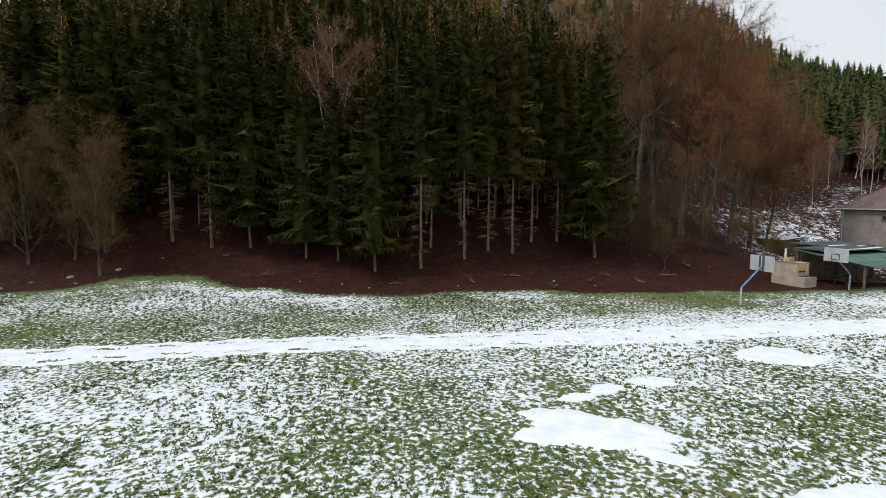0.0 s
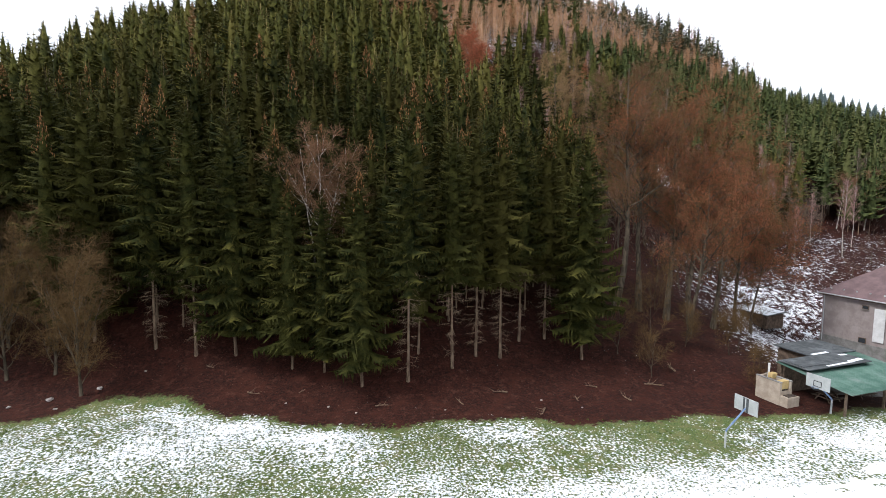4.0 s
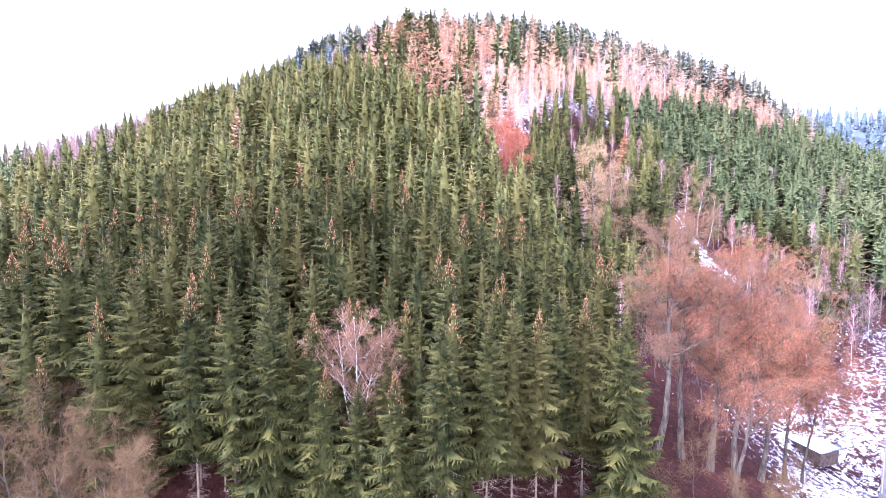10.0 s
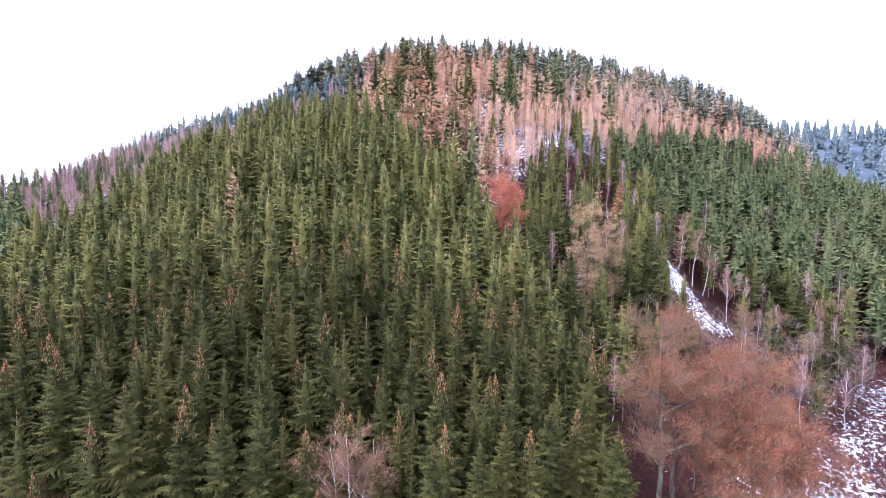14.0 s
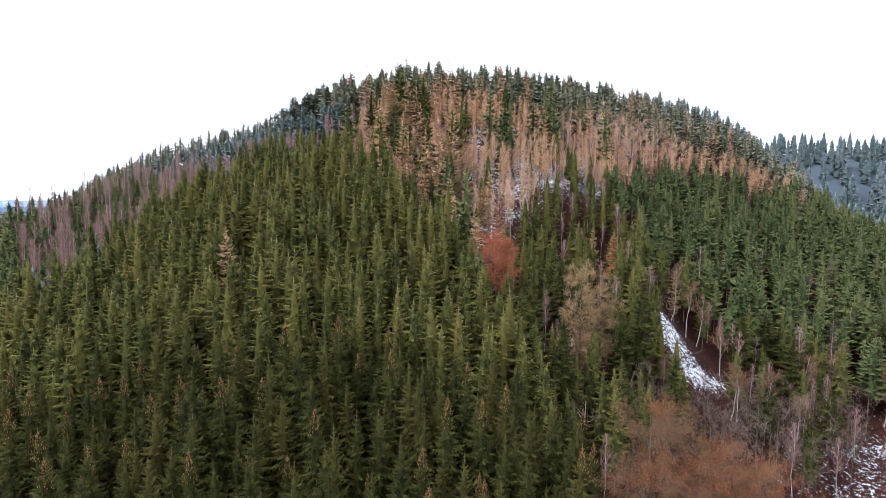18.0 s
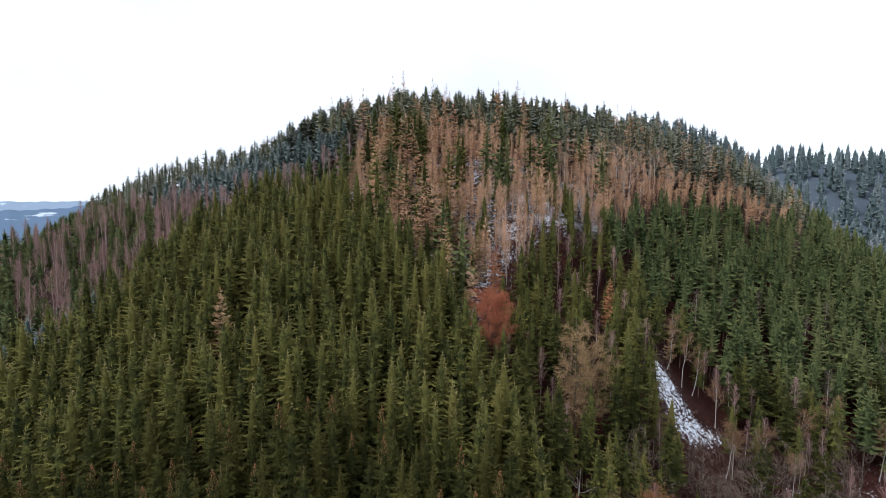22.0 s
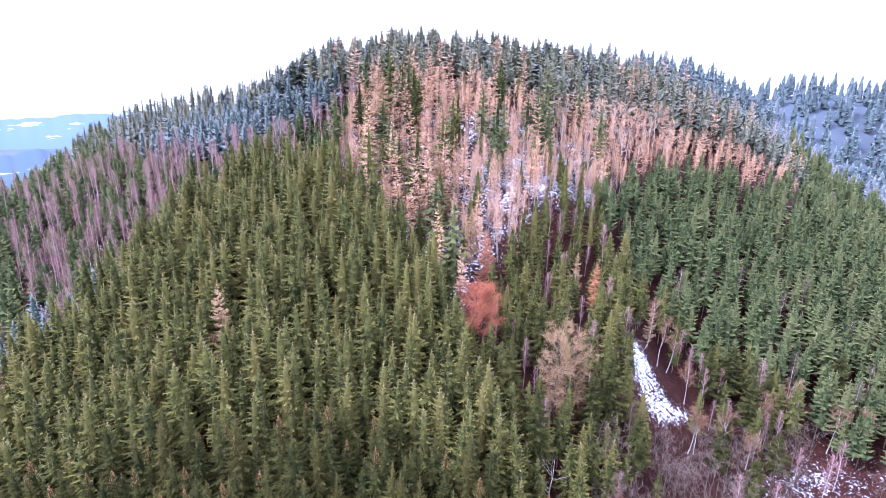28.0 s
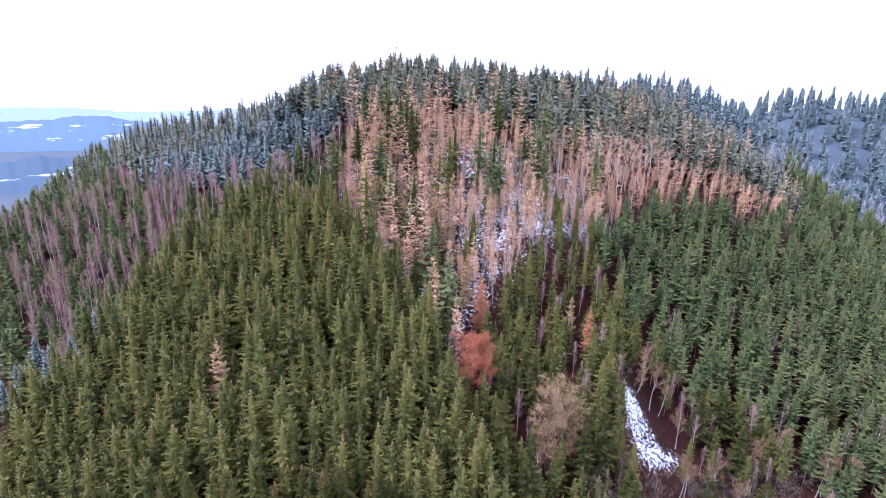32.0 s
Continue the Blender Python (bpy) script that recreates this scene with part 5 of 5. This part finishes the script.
for x, z, sx, sz in ((4.7, 4.9, 0.7, 0.45), (4.6, 0.9, 0.8, 0.65), (8.6, 3.4, 1.1, 1.3), (8.6, 0.9, 1.1, 1.2)):
    win = part("window", box(sx, 0.06, sz, (x, -0.02, z)), M_TIMBER, house)
    part("pane", box(sx - 0.14, 0.03, sz - 0.14, (x, -0.062, z + 0.07)), M_GLASS, win)
    part("sill", box(sx + 0.1, 0.16, 0.05, (x, -0.1, z - 0.05), 0.01), M_CONCRETE, win)
part("downpipe", tube([(0.25, -0.12, HE - 0.1), (0.25, -0.1, 0.2)], [0.05, 0.05]), M_STEEL, house)
part("panel", box(1.1, 0.08, 3.8, (6.2, -0.1, 1.4), 0.02), M_PANEL, house, "pale cladding panel")

# shelter with a green corrugated roof
gx, gy = 31.2, 42.9
shelter = thing("picnic_shelter", yard(gx, gy, -0.2), "open timber shelter with green corrugated roof on a concrete slab", "shelter")
part("slab", box(6.4, 10.0, 0.22, (3.1, 5.0, -0.08), 0.02), M_CONCRETE, shelter)
for x, y, h in ((0.3, 0.3, 2.9), (5.4, 0.3, 2.25), (0.3, 4.9, 2.9), (5.4, 4.9, 2.25), (0.3, 9.5, 2.9), (5.4, 9.5, 2.25)):
    part("post", box(0.15, 0.15, h - 0.12, (x, y, 0.13), 0.012), M_TIMBER, shelter)
v, f = sheet(6.3, 10.4, 0.015, 46, 0.03)
tilt = math.atan2(0.72, 6.0)
part("roof", np_mesh("roof", v, f, M_GREENROOF), None, shelter, "green corrugated sheet roof", pose(2.95, 5.0, 2.66, 0, math.degrees(tilt), 0))
for y in (0.3, 4.9, 9.5):
    part("rafter", box(6.0, 0.1, 0.16, (0, 0, -0.08), 0.01), M_TIMBER, shelter, at=pose(2.95, y, 2.52, 0, math.degrees(tilt), 0))
part("back_wall", box(0.08, 9.6, 2.6, (0.12, 4.9, 0.13)), M_TIMBER, shelter, "dark board wall")
for i in range(32):
    part("board", box(0.03, 0.27, 2.56, (0.175 + 0.006 * (i % 2), 0.3 + 0.3 * i, 0.15)), M_TIMBER, shelter)
part("roof_panel", box(2.7, 8.0, 0.09, (0, 0, 0), 0.03), M_FELT, shelter, "flat grey felt panel over the ridge", pose(1.15, 4.1, 3.05, 0, 1.0, 0))
part("roof_panel", box(1.9, 3.2, 0.07, (0, 0, 0), 0.03), M_FELT, shelter, "raised felt panel", pose(1.0, 1.9, 3.14, 0, 1.0, 0))
for x, y, sx, sy, turn in ((2.2, 4.4, 0.22, 3.4, 3), (1.9, 6.9, 0.4, 1.9, 7), (0.5, 7.4, 0.3, 0.8, -5)):
    part("snow_strip", box(sx, sy, 0.035, (0, 0, 0), 0.015), M_SNOW, shelter, "thin snow", pose(x, y, 3.135 - 0.017 * (x - 1.15), 0, 1.0, turn))

annex = thing("shed", yard(gx, gy, -0.2), "low timber shed with flat grey felt roof edged with snow", "shed")
for nm, sx, sy, x, y in (("wall", 3.3, 0.12, -1.85, 4.6), ("wall", 3.3, 0.12, -1.85, 9.9), ("wall", 0.12, 5.2, -3.45, 7.25)):
    part(nm, box(sx, sy, 3.0, (x, y, -0.05)), M_TIMBER, annex)
part("roof", box(3.8, 6.0, 0.12, (0, 0, 0), 0.03), M_FELT, annex, "grey roofing felt", pose(-1.95, 7.2, 3.06, 0, 1.2, 0))
part("snow_strip", box(0.3, 2.2, 0.035, (0, 0, 0), 0.015), M_SNOW, annex, "thin snow", pose(-0.4, 5.7, 3.16, 0, 1.2, 3))


def picnic_table(x, y):
    t = thing("picnic_table", shelter.matrix_basis @ pose(x, y, 0.14), "weathered timber picnic table with attached benches", "table", "picnic tables")
    for i in range(4):
        part("board", box(0.17, 1.8, 0.04, (-0.285 + 0.19 * i, 0, 0.71)), M_TIMBER, t)
    for s in (-1, 1):
        part("bench", box(0.28, 1.8, 0.045, (0.68 * s, 0, 0.42), 0.006), M_TIMBER, t)
        for e in (-0.65, 0.65):
            part("leg", tube([(0.62 * s, e, 0.0), (0.2 * s, e, 0.71)], [0.045, 0.045], 6), M_TIMBER, t)
    for e in (-0.6, 0.6):
        part("crossbeam", box(1.5, 0.05, 0.1, (0, e, 0.32)), M_TIMBER, t)


picnic_table(2.6, 2.6)
picnic_table(2.8, 6.4)

# masonry barbecue
grill = thing("barbecue", yard(28.9, 42.45, 0.0), "cream masonry outdoor barbecue with soot-dark hearth and yellow firebox", "barbecue")
grill.scale = (0.82, 1.0, 0.93)
part("wall", box(2.7, 0.22, 2.1, (1.35, 0.11, -0.1), 0.015), M_CREAM, grill)
part("wall", box(2.7, 0.22, 2.1, (1.35, 1.29, -0.1), 0.015), M_CREAM, grill)
part("wall", box(0.22, 0.96, 2.1, (0.11, 0.7, -0.1), 0.015), M_CREAM, grill)
part("wall", box(0.22, 0.96, 1.25, (2.59, 0.7, -0.1), 0.015), M_CREAM, grill)
part("hearth", box(2.26, 0.96, 1.6, (1.35, 0.7, -0.1)), M_SOOT, grill, "soot-dark hearth")
part("coping", box(2.78, 0.3, 0.06, (1.35, 0.11, 2.0), 0.015), M_CONCRETE, grill)
part("coping", box(2.78, 0.3, 0.06, (1.35, 1.29, 2.0), 0.015), M_CONCRETE, grill)
part("firebox", box(0.5, 0.9, 0.75, (2.3, 0.7, 1.32), 0.02), M_YELLOW, grill, "yellow clay firebox")
part("firebox", box(0.5, 0.6, 0.5, (0.9, 1.0, 1.85), 0.03), M_YELLOW, grill, "yellow clay firebox")
part("pipe", tube([(0.45, 1.0, 1.4), (0.45, 1.0, 3.15)], [0.1, 0.1], 12), M_PANEL, grill, "white flue pipe")
part("step", box(0.85, 1.35, 0.95, (3.13, 0.7, -0.1), 0.02), M_CREAM, grill)
part("step_top", box(0.6, 1.0, 0.07, (3.13, 0.7, 0.853), 0.02), M_SOOT, grill)
rngb = np.random.default_rng(4)
for i in range(9):
    a = rngb.uniform(0, 3.1)
    p = Vector((rngb.uniform(0.7, 1.9), rngb.uniform(0.4, 1.0), 1.55 + 0.05 * i))
    d = Vector((math.cos(a), math.sin(a), rngb.uniform(-0.1, 0.1))) * 0.22
    part("log", tube([p - d, p + d], [0.05, 0.045], 7), M_DEBRIS, grill)


def hoop(x, y, face):
    """A goal: bent steel post, board across, rim in front. face: +1 or -1 along the yard's y."""
    h = thing("basketball_hoop", yard(x, y), "old basketball hoop with white board on a bent blue steel post", "basketball hoop", "basketball hoops")
    reach = 1.7 * face
    part("post", tube([(0, 0, -0.2), (0, 0, 0.55), (0, 0, 1.15)], [0.07, 0.07, 0.065], 10), M_STEEL, h, "worn grey lower post")
    part("arm", tube([(0, 0, 1.15), (0, 0.06 * face, 1.27), (0, reach - 0.08 * face, 2.55), (0, reach, 2.6)], [0.065, 0.065, 0.055, 0.05], 10), M_BLUE, h, "blue slanting arm")
    board = part("backboard", box(1.8, 0.05, 1.08, (0, reach + 0.05 * face, 2.3), 0.01), M_BOARD, h, "white backboard")
    for sx, sz, ax, az in ((0.62, 0.05, 0, 2.45), (0.62, 0.05, 0, 2.87), (0.05, 0.37, -0.285, 2.5), (0.05, 0.37, 0.285, 2.5)):
        part("mark", box(sx, 0.012, sz, (ax, reach + 0.084 * face, az)), M_BLACK, board, "black painted square")
    part("brace", box(0.08, 0.05, 1.0, (0, reach - 0.0 * face, 2.34)), M_STEEL, h)
    part("rear_plate", box(0.42, 0.03, 1.04, (0, reach + 0.005 * face, 2.32), 0.008), M_FELT, board, "dark rear plate")
    for sx in (-0.86, 0.86):
        part("rear_bar", box(0.06, 0.04, 1.06, (sx, reach + 0.004 * face, 2.31)), M_STEEL, board)
    bm = bmesh.new()
    pts = [(0.225 * math.cos(a), reach + (0.32 + 0.225 * math.sin(a)) * face, 2.42) for a in np.linspace(0, 2 * math.pi, 19)]
    part("rim", tube(pts, [0.014] * 19, 5, bm), M_BLUE, h, "steel rim")
    part("rim_bracket", box(0.14, 0.1, 0.05, (0, reach + 0.12 * face, 2.39)), M_STEEL, h)


hoop(20.7, 33.4, 1)
hoop(32.4, 38.4, -1)

# low snow-roofed hut on the bank
hx, hy = 46.9, 68.3
hut = thing("hut", pose(hx, hy, float(land(hx, hy)), 0, 0, TURNED), "low dark timber hut under a snow-covered roof", "hut")
for nm, sx, sy, x, y in (("wall", 4.4, 0.12, 0, -1.5), ("wall", 4.4, 0.12, 0, 1.5), ("wall", 0.12, 2.88, -2.14, 0), ("wall", 0.12, 2.88, 2.14, 0)):
    part(nm, box(sx, sy, 1.9, (x, y, -0.3)), M_TIMBER, hut)
for i in range(15):
    part("board", box(0.26, 0.03, 1.84, (-2.05 + 0.29 * i, -1.58 - 0.006 * (i % 2), -0.28)), M_TIMBER, hut)
part("roof", box(5.2, 3.9, 0.1, (0, 0, 0), 0.02), M_FELT, hut, at=pose(0, 0, 1.72, 5, 0, 0))
for sx, sy, x, y in ((5.0, 1.75, 0.0, -0.98), (3.4, 1.7, -0.75, 0.9), (1.3, 1.3, 1.75, 0.8)):
    part("snow_cover", box(sx, sy, 0.05, (x, y, 0.1), 0.024), M_SNOW, hut, "thin patchy snow cover", pose(0, 0, 1.722, 5, 0, 0))

# stones and fallen wood along the wood's edge


def stone_mesh(seed):
    bm = bmesh.new()
    bmesh.ops.create_icosphere(bm, subdivisions=2, radius=1.0)
    r = np.random.default_rng(seed)
    o = Vector(r.uniform(0, 50, 3))
    for v in bm.verts:
        v.co *= 0.75 + 0.5 * noise.noise(v.co * 1.2 + o)
        v.co.z *= 0.6
    me = bpy.data.meshes.new("stone")
    bm.to_mesh(me)
    bm.free()
    me.materials.append(M_STONE)
    return me


STONES = [stone_mesh(i) for i in range(4)]
for i, (x, y, s) in enumerate([(-31.5, 40.8, 0.34), (-34.2, 40.0, 0.22), (-28.2, 42.0, 0.3), (-35.5, 38.6, 0.26), (-30.2, 39.6, 0.2), (-25.4, 43.9, 0.16), (-37.5, 39.4, 0.3), (-39.6, 38.8, 0.22), (-8.4, 40.0, 0.14), (-6.0, 39.2, 0.13), (-12.0, 40.4, 0.12), (1.2, 39.4, 0.12), (9.4, 40.8, 0.15), (12.5, 39.6, 0.12)]):
    st = new("stone", STONES[i % 4])
    st.matrix_basis = pose(x, y, float(land(x, y)) + s * 0.2, 0, 0, 50 * i)
    st.scale = (s, s, s)
    tagged(st, "pale half-sunk field stone in the leaf litter", "stone", "stones at the wood's edge")


def fallen_branch(x, y, seed, size):
    r = np.random.default_rng(seed)
    b = thing("fallen_branch", pose(x, y, float(land(x, y)) + 0.05, 0, 0, float(r.uniform(0, 360))), "dead fallen branch lying in leaf litter", "branch", "fallen branches")
    pts = [(size * (t - 0.5), size * 0.12 * math.sin(3 * t + seed), 0.05 + 0.06 * size * t) for t in np.linspace(0, 1, 6)]
    part("limb", tube(pts, [0.05 * size * (1 - 0.8 * t) + 0.006 for t in np.linspace(0, 1, 6)], 6), M_DEBRIS, b)
    for k in range(5):
        p = Vector(pts[1 + k % 4])
        d = Vector((r.uniform(0.1, 0.4), r.uniform(-0.4, 0.4), r.uniform(0.05, 0.4))) * size
        part("twig", tube([p, p + d * 0.5, p + d], [0.016 * size, 0.011 * size, 0.004], 5), M_DEBRIS, b)


for i, (x, y, s) in enumerate([(9.0, 38.6, 1.6), (-4.0, 40.0, 1.1), (2.5, 40.4, 1.0), (12.5, 41.0, 1.2), (6.0, 41.8, 1.4), (-15.0, 41.5, 1.3), (-20.0, 44.5, 1.2), (17.0, 41.6, 1.3), (20.5, 44.0, 1.6), (23.5, 47.0, 1.8), (-11.0, 41.8, 0.9), (14.5, 43.4, 1.0)]):
    fallen_branch(x, y, 200 + i, s)

# saplings and shrubs under the bank trees
for i, (x, y, h) in enumerate([(21.0, 45.6, 5.0), (19.0, 49.0, 6.0), (27.0, 51.0, 4.0), (24.2, 53.0, 6.5), (34.0, 53.0, 4.5), (31.5, 50.6, 3.4), (30.4, 44.6, 3.2), (37.0, 55.0, 5.0), (28.0, 60.5, 7.0), (33.0, 66.0, 7.0), (41.0, 69.0, 6.0), (47.0, 76.0, 6.0)]):
    grown("shrub", branching(rng0, h, h * 0.36, 0.08, 10, 6, 5, 0.4, (0.04 * (-1) ** i, 0), 0.05, leaf=0, leaf_size=0.09, upright=1.3, twig_len=0.8, twig_w=0.01, fine=3), (x, y), "thin leafless shrub on the littered bank", "shrub", M_BARK_GREY, M_TWIG, M_RUSTBROWN, "shrubs on the bank")

# ---- hazy distance ----
def far_hills(name, d, low, high, seed, material, label):
    """A long hill outline far off."""
    rng = np.random.default_rng(seed)
    ph, n = rng.uniform(0, 6.283, 6), 900
    a = np.linspace(-1.25, 1.25, n)
    prof = sum(np.sin(a * k + p) * w for k, p, w in zip((7, 13, 23, 47, 130, 310), ph, (0.45, 0.35, 0.22, 0.12, 0.05, 0.04)))
    z = low + (high - low) * (0.5 + 0.45 * prof)
    x, y = np.sin(a) * d, np.cos(a) * d
    v = np.concatenate([np.stack([x * 0.93, y * 0.93, 0 * z - 40], 1), np.stack([x, y, z], 1), np.stack([x * 1.06, y * 1.06, 0 * z - 40], 1)])
    i = np.arange(n - 1)
    f = np.concatenate([np.stack([i + o_, i + 1 + o_, i + 1 + n + o_], 1) for o_ in (0, n)] + [np.stack([i + o_, i + 1 + n + o_, i + n + o_], 1) for o_ in (0, n)])
    tagged(new(name, np_mesh(name, v, f, material, smooth=True)), label, "hills", kind="structure")


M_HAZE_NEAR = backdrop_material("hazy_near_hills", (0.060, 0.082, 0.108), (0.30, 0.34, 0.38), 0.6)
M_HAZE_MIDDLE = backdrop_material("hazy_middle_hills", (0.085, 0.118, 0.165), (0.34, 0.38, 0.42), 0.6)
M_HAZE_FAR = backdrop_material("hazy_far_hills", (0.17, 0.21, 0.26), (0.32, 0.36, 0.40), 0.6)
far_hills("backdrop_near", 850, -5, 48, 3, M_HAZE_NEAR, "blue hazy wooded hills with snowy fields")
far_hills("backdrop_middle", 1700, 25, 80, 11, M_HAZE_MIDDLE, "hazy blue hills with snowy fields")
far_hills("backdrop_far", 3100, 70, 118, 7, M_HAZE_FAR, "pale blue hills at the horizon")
